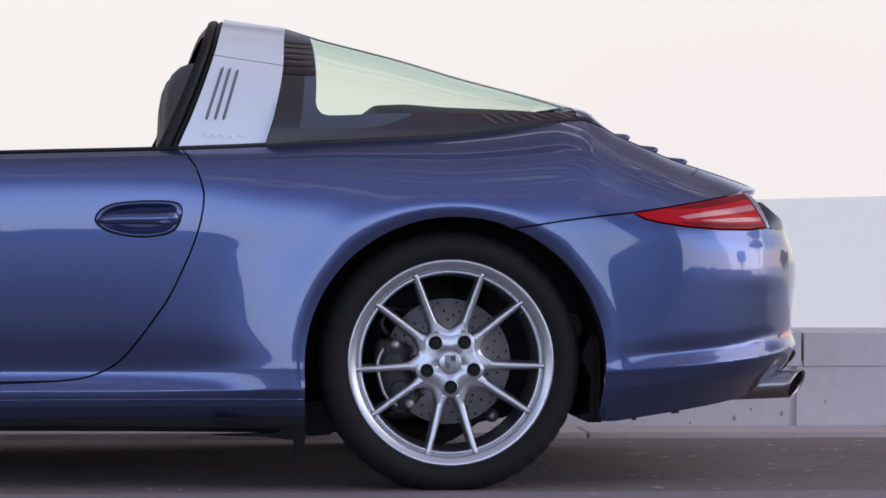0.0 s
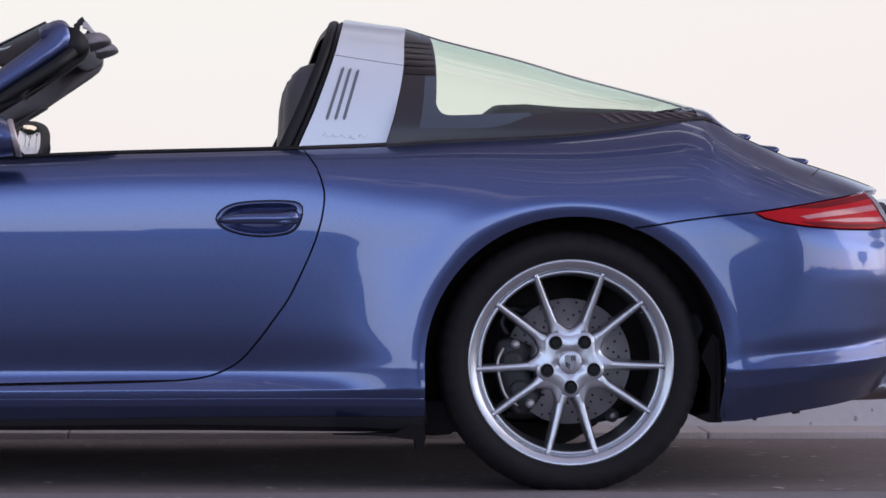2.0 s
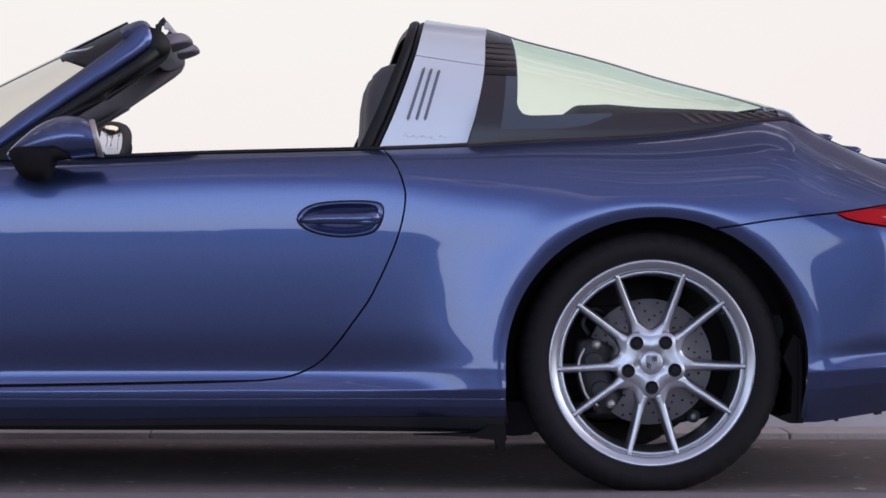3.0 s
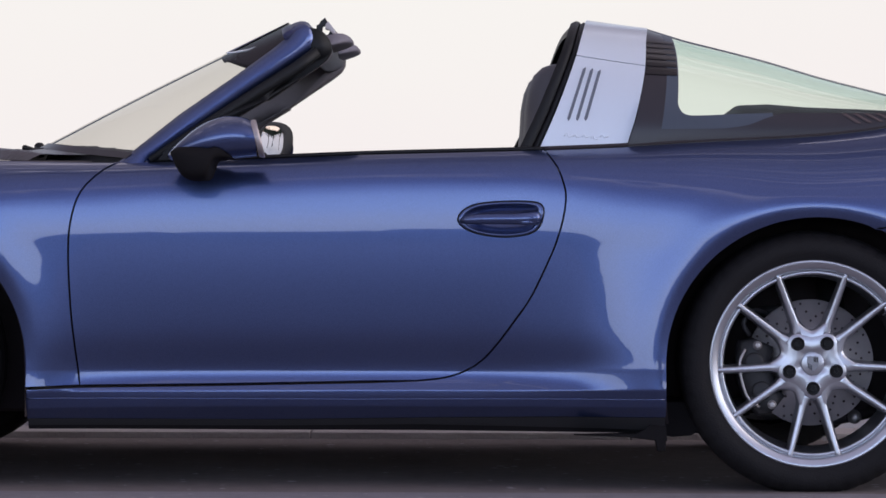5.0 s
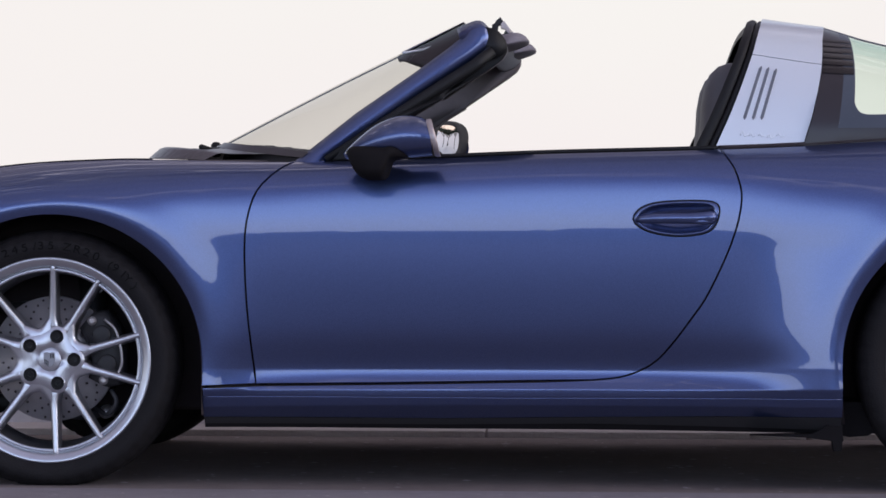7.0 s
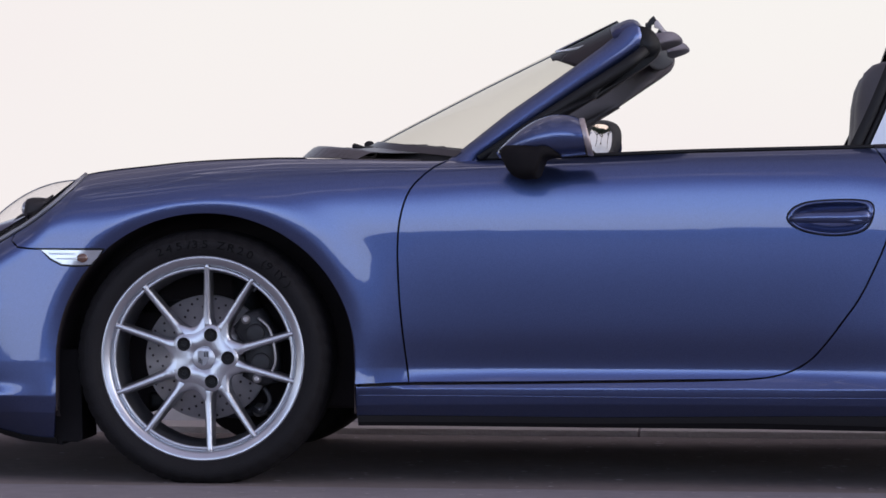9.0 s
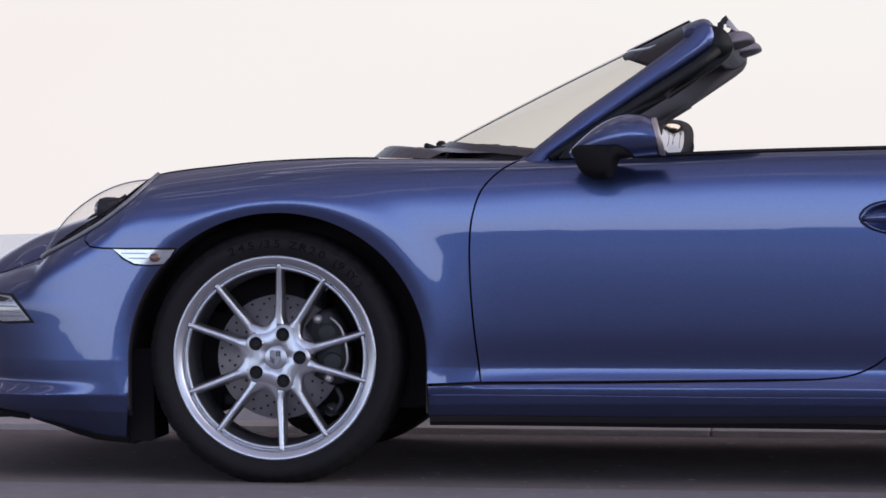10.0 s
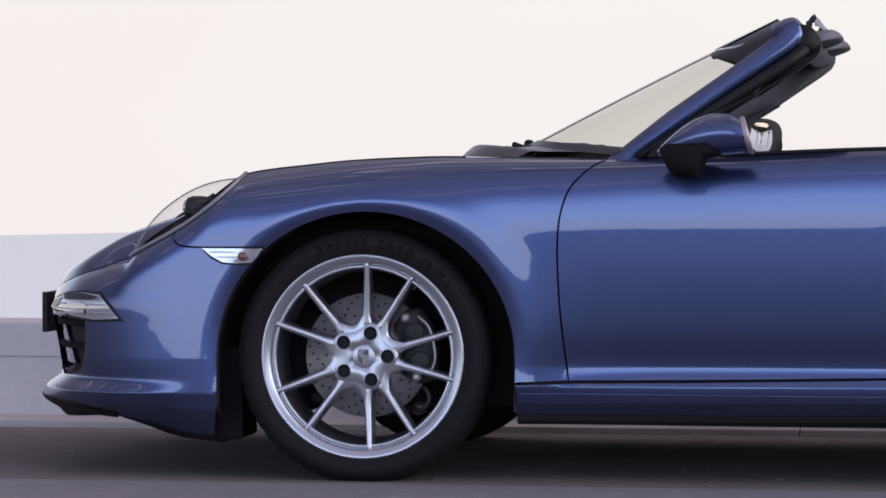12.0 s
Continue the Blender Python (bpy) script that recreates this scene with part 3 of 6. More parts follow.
    me = bpy.data.meshes.new(name)
    me.from_pydata([tuple(v) for v in verts], [], [tuple(int(i) for i in f) for f in faces])
    me.materials.append(mat)
    me.polygons.foreach_set("use_smooth", [True] * len(me.polygons))
    me.normals_split_custom_set_from_vertices([Vector(n).normalized() for n in normals])
    ob = new(name, me)
    ob.parent = parent
    if label:
        tagged(ob, label)
    return ob


def arch(k, a0, a1, n=40):
    cx, cz, rx, rz = WHEELS[k]
    return [(cx + rx * math.sin(radians(a)), cz + rz * math.cos(radians(a))) for a in np.linspace(a0, a1, n)]


def along_crest(x0, x1, drop=0.0015, n=50):
    return [(float(x), float(crest(x)) - drop) for x in np.linspace(x0, x1, n)]


def xy(points, step=0.02):
    return [(p.x, p.y) for p in smooth_line([(a, b, 0) for a, b in points], step)]


car = thing("sports_car", "dark blue metallic open-top sports car with silver roof bar", "car")

DOOR_FRONT = xy([(-1.909, 0.281), (-1.929, 0.452), (-1.937, 0.572), (-1.938, 0.647), (-1.933, 0.707), (-1.917, 0.767), (-1.893, 0.806), (-1.850, 0.845), (-1.812, 0.866)])
DOOR_REAR = xy([(-0.700, 0.902), (-0.666, 0.855), (-0.648, 0.805), (-0.644, 0.770), (-0.652, 0.715), (-0.672, 0.650), (-0.702, 0.580), (-0.738, 0.508), (-0.778, 0.451), (-0.813, 0.403), (-0.857, 0.352), (-0.902, 0.322), (-0.960, 0.303), (-1.03, 0.295)])
DOOR_FOOT = [(-1.16, 0.293), (-1.35, 0.289), (-1.6, 0.284)]
SEAM_FRONT = [(-2.713, 0.628), (-2.885, 0.627), (-2.918, 0.628), (-2.948, 0.632), (-2.966, 0.648)]
SEAM_REAR = [(0.152, 0.695), (0.227, 0.706), (0.302, 0.718), (0.392, 0.729), (0.477, 0.738)]
HANDLE_CUP = [(p.x, p.y) for p in smooth_line([(a, b, 0) for a, b in [(-0.925, 0.716), (-0.912, 0.740), (-0.875, 0.757), (-0.809, 0.764), (-0.737, 0.764), (-0.708, 0.757), (-0.701, 0.737), (-0.711, 0.702), (-0.737, 0.681), (-0.802, 0.672), (-0.866, 0.679), (-0.908, 0.695)]], 0.01, True)]
TAIL = [(0.477, 0.738), (0.545, 0.748), (0.640, 0.763), (0.740, 0.779), (0.812, 0.791), (0.822, 0.77), (0.836, 0.738), (0.860, 0.697), (0.801, 0.692), (0.711, 0.694), (0.621, 0.701), (0.545, 0.712), (0.505, 0.722)]
INTAKE = xy([(-3.402, 0.430), (-3.32, 0.433), (-3.234, 0.434), (-3.226, 0.40), (-3.232, 0.335), (-3.252, 0.292), (-3.30, 0.277), (-3.375, 0.280), (-3.393, 0.33), (-3.40, 0.39)], 0.01)
LAMP_EDGE = [(-2.790, 0.820), (-2.812, 0.786), (-2.858, 0.739), (-2.920, 0.693), (-2.962, 0.668), (-2.982, 0.656), (-3.04, 0.626), (-3.102, 0.597)]
NOSE_EDGE = [(-3.18, 0.560), (-3.26, 0.532), (-3.34, 0.505), (-3.425, 0.466), (-3.431, 0.42), (-3.418, 0.36), (-3.408, 0.31), (-3.403, 0.28), (-3.446, 0.236), (-3.458, 0.213), (-3.418, 0.178), (-3.33, 0.16), (-3.18, 0.176), (-3.09, 0.164), (-3.04, 0.150), (-3.0, 0.131), (-2.95, 0.119), (-2.86, 0.112)]

doors = {}
for side in (-1, 1):
    st = 0.014 if side < 0 else 0.05
    far = "" if side < 0 else "far-side "
    fender = arch(0, -44.5, 82) + [(-2.050, 0.276)] + [(-1.911, 0.281)] + DOOR_FRONT + along_crest(-1.83, -2.79) + LAMP_EDGE[1:5] + SEAM_FRONT[::-1]
    panel("front_fender", fender, car, PAINT, side=side, step=st)
    doors[side] = panel("door", DOOR_FRONT + along_crest(-1.80, -0.705) + DOOR_REAR + DOOR_FOOT, car, PAINT, holes=[HANDLE_CUP], side=side, step=st)
    quarter = DOOR_REAR[::-1] + along_crest(-0.69, 0.884) + [(0.876, 0.793), (0.815, 0.794)] + TAIL[:5][::-1] + SEAM_REAR[::-1] + arch(1, 21.5, -90)[1:] + [(-0.381, 0.2525), (-1.2, 0.2460), (-2.047, 0.2480), (-2.047, 0.272), (-1.905, 0.277), (-1.6, 0.281), (-1.35, 0.286), (-1.16, 0.290)]
    panel("rear_quarter", quarter, car, PAINT, side=side, step=st)
    panel("front_bumper", SEAM_FRONT + LAMP_EDGE[4:] + along_crest(-3.14, -3.428, 0.001, 16) + NOSE_EDGE[4:] + [(-2.838, 0.22), (-2.839, 0.33)] + arch(0, -88, -45.5), car, PAINT, holes=[INTAKE], side=side, step=st)
    rear_end = [(0.390, 0.186), (0.440, 0.186), (0.511, 0.195), (0.709, 0.222), (0.814, 0.238), (0.91, 0.278), (0.955, 0.31), (1.005, 0.338), (1.020, 0.365), (1.006, 0.42), (1.014, 0.51), (1.018, 0.575), (1.010, 0.637), (0.985, 0.683), (0.955, 0.71), (0.90, 0.70)]
    panel("rear_bumper", SEAM_REAR[:-1] + TAIL[:1] + TAIL[:6:-1] + rear_end[::-1] + [(0.392, 0.215), (0.394, 0.25), (0.399, 0.30)] + arch(1, 90, 22.5), car, PAINT, side=side, step=st)
    sill_top = [(-2.047, 0.2485), (-1.2, 0.2465), (-0.383, 0.2530)]
    panel("sill", [(-2.047, 0.194), (-1.424, 0.191), (-0.683, 0.203), (-0.383, 0.205)][::-1] + sill_top, car, PAINT, side=side, step=st, gap=0)
    bm = bmesh.new()
    crease = [(float(x), float(np.interp(x, [-2.047, -1.2, -0.383], [0.2480, 0.2460, 0.2525]))) for x in np.linspace(-2.044, -0.386, 80)]
    tube(bm, [(x, side * (float(skin([x], [float(s_of(x, z))])[0][0]) - 0.0006), z) for x, z in crease], 0.0022, 8)
    part("sill_crease", bm, PAINT, car)
    panel("sill_trim", [(-2.047, 0.192), (-1.424, 0.189), (-0.683, 0.201), (-0.383, 0.203), (-0.383, 0.168), (-0.57, 0.171), (-1.03, 0.177), (-1.424, 0.172), (-2.047, 0.174)], car, DARKGREY, side=side, step=st, gap=0.001, label="dark grey plastic sill trim")
    panel("sill_edge", [(-2.047, 0.174), (-1.424, 0.172), (-1.03, 0.177), (-0.57, 0.171), (-0.383, 0.168), (-0.383, 0.158), (-0.57, 0.1555), (-1.03, 0.157), (-1.424, 0.157), (-2.047, 0.160)], car, SILLBLACK, side=side, step=st, gap=0, lift=-0.006, depth=0.03, label="black lower sill edge")
    panel("inner_shell", [(-2.05, 0.16), (-2.04, 0.30)] + arch(0, 85, -85, 30) + [(-2.84, 0.16), (-3.2, 0.2), (-3.38, 0.22), (-3.37, 0.44)] + along_crest(-3.35, 0.89, 0.04) + [(0.92, 0.68), (0.95, 0.5), (0.94, 0.36), (0.8, 0.26), (0.41, 0.2)] + arch(1, 85, -85, 30) + [(-0.37, 0.16)], car, CAVITY, side=side, gap=0, lift=-0.034, depth=0, step=0.05, label="black inner body shell")
    tail_light = panel("tail_light", TAIL, car, REDLENS, side=side, step=0.012, gap=0.003, lift=0.002, label="red wraparound tail light lens")

# bonnet and engine lid: from shoulder line to shoulder line
hood_z = curve_of((-3.44, 0.478), (-3.40, 0.515), (-3.365, 0.552), (-3.30, 0.590), (-3.238, 0.625), (-3.159, 0.664), (-3.0, 0.715), (-2.8, 0.775), (-2.5, 0.83), (-2.2, 0.865), (-1.9, 0.90))
deck_z = curve_of((0.30, 1.03), (0.40, 1.016), (0.431, 0.990), (0.479, 0.952), (0.559, 0.914), (0.639, 0.881), (0.719, 0.855), (0.798, 0.832), (0.877, 0.806), (0.915, 0.792))


def lid(name, x0, x1, top, n, power):
    bm = bmesh.new()
    rows = []
    for x in np.linspace(x0, x1, n):
        w, z = skin([x], [1.0])
        w, z, zc = float(w[0]), float(z[0]), float(top(x))
        rows.append([(x, w * k, z + (zc - z) * (1 - abs(k) ** power)) for k in np.sin(np.linspace(-1.5708, 1.5708, 61))])
    loft(bm, rows)
    return part(name, bm, PAINT, car)


lid("bonnet", -3.425, -2.20, hood_z, 60, 11.0)
engine_lid = lid("engine_lid", 0.36, 0.885, deck_z, 40, 9.0)

# ---- wheels: local y points into the car, the rim's outer lip lies at y = 0 ----
def polar(r, a, y):
    return (r * math.sin(radians(a)), y, r * math.cos(radians(a)))


def spoke_mesh(bolt, lean):
    """A ridged spoke from beside a wheel bolt out to the rim."""
    bm = bmesh.new()
    rows = []
    for k in range(11):
        t = k / 10
        r = 0.074 + t * 0.183
        a = bolt + lean * (13.6 + 1.4 * t)
        y = 0.020 - 0.016 * t ** 1.6
        w_top = 0.0086 - 0.0032 * t + 0.016 * max(0, 1 - t * 4.5) ** 2
        w_base = 0.0155 - 0.004 * t + 0.020 * max(0, 1 - t * 4) ** 2
        c = Vector(polar(r, a, y))
        d = Vector(polar(1, a + 90, 0))
        rows.append([c - d * w_base + Vector((0, 0.038, 0)), c - d * (w_top + 0.003) + Vector((0, 0.010, 0)), c - d * w_top + Vector((0, 0.002, 0)), c - d * w_top * 0.5, c + d * w_top * 0.5, c + d * w_top + Vector((0, 0.002, 0)), c + d * (w_top + 0.003) + Vector((0, 0.010, 0)), c + d * w_base + Vector((0, 0.038, 0))])
    vs = loft(bm, rows, close_u=True)
    bm.faces.new(vs[0][::-1])
    bm.faces.new(vs[-1])
    bmesh.ops.recalc_face_normals(bm, faces=bm.faces[:])
    return bm


def tyre_mesh(R, width, floor):
    """Sidewall, shoulder blocks and grooved tread."""
    bm = bmesh.new()
    side = [(0.254, 0.018), (0.262, 0.006), (0.270, -0.002), (0.2735, -0.006), (0.279, -0.0065), (0.284, -0.011), (0.298, -0.0135), (0.312, -0.012), (R - 0.022, -0.006), (R - 0.0125, 0.004), (R - 0.0065, 0.014), (R - 0.003, 0.026), (R - 0.001, 0.045), (R, 0.066)]
    grooves = []
    for g in (0.28, 0.43, 0.57, 0.72):
        y = -0.013 + width * g
        grooves += [(R, y - 0.006), (R - 0.007, y - 0.005), (R - 0.007, y + 0.005), (R, y + 0.006)]
    other = [(r, width - 0.026 - y) for r, y in reversed(side)]
    prof = side + [p for p in grooves if 0.07 < p[1] < width - 0.09] + other
    segs, rings = 240, []
    for i, (r, y) in enumerate(prof):
        ring = []
        for k in range(segs):
            cut = 0.0
            if R - 0.023 < r < R - 0.0005 and (i < 14 or i > len(prof) - 15) and k % 5 == 0:
                cut = 0.004
            a = 2 * math.pi * (k + (0.8 if r > R - 0.004 else 0)) / segs
            ring.append(bm.verts.new(((r - cut) * math.sin(a), y, (r - cut) * math.cos(a))))
        rings.append(ring)
    for a, b in zip(rings, rings[1:]):
        for k in range(segs):
            bm.faces.new((a[k], b[k], b[(k + 1) % segs], a[(k + 1) % segs]))
    # the contact patch flattens a little on the road
    for v in bm.verts:
        if v.co.z < -floor:
            v.co.z = -floor + 0.05 * (v.co.z + floor)
    bmesh.ops.recalc_face_normals(bm, faces=bm.faces[:])
    return bm


def arc_text(words, radius, start, step, size, y, parent, mat):
    """Raised characters round a tyre's sidewall, as one mesh."""
    bm = bmesh.new()
    a = start
    for ch in words:
        if ch != " ":
            cu = bpy.data.curves.new("letter", "FONT")
            cu.body, cu.size, cu.align_x, cu.extrude = ch, size, "CENTER", 0.0006
            tmp = bpy.data.objects.new("letter", cu)
            me = tmp.to_mesh()
            k = bmesh.new()
            k.from_mesh(me)
            m = Matrix.Rotation(radians(a), 4, "Y") @ Matrix.Translation((0, y, radius)) @ Matrix.Rotation(radians(90), 4, "X") @ Matrix.Diagonal((1.25, 1, 1, 1))
            k.transform(m)
            held = bpy.data.meshes.new("letter")
            k.to_mesh(held)
            k.free()
            bm.from_mesh(held)
            tmp.to_mesh_clear()
            bpy.data.objects.remove(tmp)
            bpy.data.curves.remove(cu)
            bpy.data.meshes.remove(held)
        a += step * (0.6 if ch in " ()1/" else 1.0)
    return tagged(part("sidewall_lettering", bm, mat, parent, smooth=False), "raised tyre size lettering", kind="stuff")


LETTER = material("dark_rubber_lettering", (0.006, 0.006, 0.006), rough=0.8, spec=0.1, vary=0.2, scale=60)
CREST = material("grey_badge", (0.30, 0.30, 0.33), rough=0.3, metal=0.7, vary=0.2, scale=120)


def wheel(name, at, R, width, turn, lettering=""):
    """Ten-spoke alloy wheel: rim as the carrying mesh, tyre, hub, spokes, bolts and badge as its pieces."""
    bm = bmesh.new()
    lathe(bm, [(0.2581, 0.016), (0.2660, 0.005), (0.2704, 0.001), (0.2714, -0.0025), (0.2694, -0.006), (0.2660, -0.0068), (0.2600, -0.0045), (0.2522, -0.0005), (0.2482, 0.0020), (0.2467, 0.0060), (0.2462, 0.0200), (0.2433, 0.0200), (0.2425, 0.0130), (0.2408, 0.0110), (0.2349, 0.0105), (0.2332, 0.0130), (0.2325, 0.03), (0.2266, 0.07), (0.2226, 0.15), (0.2325, 0.20), (0.2462, 0.215)], 128)
    bmesh.ops.recalc_face_normals(bm, faces=bm.faces[:])
    rim = part("wheel", bm, ALLOY, car, "silver ten-spoke alloy wheel")
    rim.location = at
    bm = tyre_mesh(R, width, at[2] - 0.0115)
    tyre = part("tyre", bm, RUBBER, rim, "black low-profile tyre")
    if lettering:
        arc_text(lettering, 0.2915, -22, 5.1, 0.0295, -0.0139, tyre, LETTER)
    for i in range(5):
        for lean in (-1, 1):
            part("spoke", spoke_mesh(turn + 72 * i, lean), ALLOY, rim)
    for i in range(5):
        bm = bmesh.new()
        rows = []
        for j in np.linspace(-1, 1, 15):
            a = turn + 36 + 72 * i + 20.5 * j
            r = 0.089 + 0.036 * j * j
            rows.append([polar(0.055, a, 0.0172), polar(r - 0.014, a, 0.0182), polar(r - 0.004, a, 0.021), polar(r, a, 0.029), polar(r - 0.003, a, 0.075)])
        loft(bm, rows)
        bmesh.ops.recalc_face_normals(bm, faces=bm.faces[:])
        part("spoke_web", bm, ALLOY, rim)
    # hub with a lobe at every bolt
    bm = bmesh.new()
    rows = []
    for scale, y in ((1.05, 0.065), (1.02, 0.030), (0.98, 0.0200), (0.93, 0.0175), (0.62, 0.0168), (0.40, 0.0165), (0.38, 0.018), (0.0, 0.018)):
        rows.append([polar(max(0.0005, (0.0840 + 0.0095 * math.cos(radians(5 * (a - turn)))) * scale), a, y) for a in range(0, 360, 5)])
    loft(bm, rows, close_u=True)
    bmesh.ops.recalc_face_normals(bm, faces=bm.faces[:])
    part("hub", bm, ALLOY, rim)
    for i in range(5):
        c = Vector(polar(0.0645, turn + 72 * i, 0))
        bm = bmesh.new()
        ring = [(0.0200, 0.0185), (0.0190, 0.0150), (0.0178, 0.0142), (0.0166, 0.0150), (0.0160, 0.0158), (0.0003, 0.0158)]
        lathe(bm, ring, 24)
        bmesh.ops.recalc_face_normals(bm, faces=bm.faces[:])
        for f in bm.faces:
            f.material_index = 1 if (f.calc_center_median().xz.length < 0.0172) else 0
        bmesh.ops.translate(bm, verts=bm.verts[:], vec=c)
        pocket = part("bolt_pocket", bm, [ALLOY, BLACK], rim, "dark bolt pocket")
        bm = bmesh.new()
        lathe(bm, [(0.0108, 0.0160), (0.0104, 0.0130), (0.0090, 0.0122), (0.0062, 0.0124), (0.0056, 0.0150), (0.0002, 0.0150)], 6)
        bmesh.ops.recalc_face_normals(bm, faces=bm.faces[:])
        bmesh.ops.translate(bm, verts=bm.verts[:], vec=c)
        part("wheel_bolt", bm, BLACK, rim, smooth=False)
    bm = bmesh.new()
    lathe(bm, [(0.0300, 0.018), (0.0295, 0.0145), (0.027, 0.0135), (0.0003, 0.0125)], 40)
    bmesh.ops.recalc_face_normals(bm, faces=bm.faces[:])
    part("centre_cap", bm, ALLOY, rim, "round silver centre cap")
    # the maker's badge as a plain shield with four fields
    bm = bmesh.new()
    shield = [(-0.0150, 0.019), (-0.006, 0.0205), (0.0, 0.019), (0.006, 0.0205), (0.0150, 0.019), (0.0155, 0.002), (0.011, -0.012), (0.0, -0.021), (-0.011, -0.012), (-0.0155, 0.002)]
    prism(bm, shield, 0.0108, 0.0135, 0.0006)
    part("badge", bm, CREST, rim, "plain grey shield badge", smooth=False)
    bm = bmesh.new()
    for x0, z0 in ((0.0022, 0.004), (0.0062, 0.004), (0.0102, 0.004), (-0.0128, -0.011), (-0.0088, -0.013), (-0.0048, -0.016)):
        box(bm, x0, x0 + 0.0022, 0.0100, 0.0112, z0, z0 + 0.013)
    part("badge_stripes", bm, GLOSSBLACK, rim, "dark stripes on the badge", smooth=False)
    bm = bmesh.new()
    a = turn + 20
    tube(bm, [polar(0.243, a, 0.02), polar(0.232, a, 0.014), polar(0.222, a, 0.010)], [0.004, 0.0035, 0.003], 8)
    part("valve", bm, DARKGREY, rim)
    return rim


def brake(at, caliper_angle, R=0.165):
    """Drilled disc with its hub and the caliper."""
    bm = bmesh.new()
    lathe(bm, [(0.045, 0.060), (0.095, 0.060), (0.100, 0.082), (R, 0.082), (R, 0.112), (0.05, 0.112)], 72)
    bmesh.ops.recalc_face_normals(bm, faces=bm.faces[:])
    disc = part("brake_disc", bm, IRON, car, "grey drilled brake disc")
    disc.location = at
    bm = bmesh.new()
    for i in range(20):
        for j, r in enumerate((0.110, 0.122, 0.134, 0.146, 0.156)):
            if j in (1, 3) and i % 2:
                continue
            a = i * 18 + j * 6.5
            c = Vector(polar(r, a, 0.0812))
            vs = [bm.verts.new(c + Vector((0.0034 * math.cos(q), 0, 0.0034 * math.sin(q)))) for q in (k * math.pi / 4 for k in range(8))]
            bm.faces.new(vs)
    tagged(part("drilled_holes", bm, CAVITY, disc), "dark drilled holes", kind="stuff")
    bm = bmesh.new()
    rows = []
    for k in range(13):
        a = caliper_angle - 37 + 74 * k / 12
        edge = 0.85 if k in (0, 12) else 1.0
        rows.append([polar(0.105 + 0.01 * (1 - edge) * 10, a, 0.055), polar(0.11, a, 0.045), polar(0.150, a, 0.034), polar(0.185 * edge + 0.02 * (1 - edge), a, 0.038), polar(0.196 * edge, a, 0.055), polar(0.198 * edge, a, 0.12), polar(0.12, a, 0.13)])
    vs = loft(bm, rows, close_u=True)
    bm.faces.new(vs[0])
    bm.faces.new(vs[-1][::-1])
    bmesh.ops.recalc_face_normals(bm, faces=bm.faces[:])
    cal = part("brake_caliper", bm, CALIPER, car, "dark grey brake caliper")
    cal.location = at
    for da in (-15, 15):
        bm = bmesh.new()
        lathe(bm, [(0.026, 0.046), (0.0255, 0.030), (0.022, 0.027), (0.012, 0.0262), (0.0003, 0.026)], 20)
        bmesh.ops.translate(bm, verts=bm.verts[:], vec=Vector(polar(0.150, caliper_angle + da, 0)))
        bmesh.ops.recalc_face_normals(bm, faces=bm.faces[:])
        part("piston_housing", bm, CALIPER, cal)
    bm = bmesh.new()
    tube(bm, smooth_line([polar(0.178, caliper_angle - 26, 0.034), polar(0.190, caliper_angle - 12, 0.026), polar(0.190, caliper_angle + 12, 0.026), polar(0.178, caliper_angle + 26, 0.034)], 0.01), 0.0035, 8)
    part("bridge_pipe", bm, IRON, cal, "thin metal brake pipe")
    bm = bmesh.new()
    tube(bm, smooth_line([polar(0.176, caliper_angle + 38, 0.06), polar(0.205, caliper_angle + 44, 0.05), polar(0.205, caliper_angle + 56, 0.07), polar(0.170, caliper_angle + 62, 0.13)], 0.01), 0.006, 8)
    part("brake_hose", bm, DARKGREY, cal, "dark rubber brake hose")
    for da, r in ((-32, 0.150), (32, 0.150)):
        bm = bmesh.new()
        lathe(bm, [(0.0125, 0.050), (0.0120, 0.028), (0.0085, 0.026), (0.0080, 0.022), (0.0045, 0.020), (0.0002, 0.021)], 14)
        bmesh.ops.translate(bm, verts=bm.verts[:], vec=Vector(polar(r, caliper_angle + da, 0)))
        bmesh.ops.recalc_face_normals(bm, faces=bm.faces[:])
        part("caliper_bolt", bm, IRON, cal)
    return disc


REAR_Y, FRONT_Y = -0.882, -0.862
wheel("wheel", (0.0, REAR_Y, 0.3445), 0.345, 0.30, 35)
wheel("wheel", (-2.454, FRONT_Y, 0.3405), 0.340, 0.245, 17, "245/35 ZR20 (91Y)")
brake((0.0, REAR_Y, 0.3445), -104)
brake((-2.454, FRONT_Y, 0.3405), 79)
for rim in [o for o in car.children if o.name.startswith("wheel")]:
    x, y, z = rim.location
    copy_thing(rim, pose(x, -y, z, 0, 0, 180))


def wheel_well(k):
    """Dark liner over and behind a wheel, on both sides of the car."""
    cx, cz, rx, rz = WHEELS[k]
    for side in (-1, 1):
        bm = bmesh.new()
        rows = []
        for r, y in ((1.005, 0.885), (1.02, 0.80), (1.02, 0.60), (0.98, 0.53), (0.6, 0.52), (0.0, 0.52)):
            row = [(cx + rx * r * math.sin(radians(a)), side * y, cz + rz * r * math.cos(radians(a))) for a in range(-90, 91, 5)]
            row = [(row[0][0], row[0][1], 0.20)] + row + [(row[-1][0], row[-1][1], 0.20)]
            rows.append(row)
        loft(bm, rows)
        part("wheel_arch_liner", bm, CAVITY, car, "black wheel arch liner")


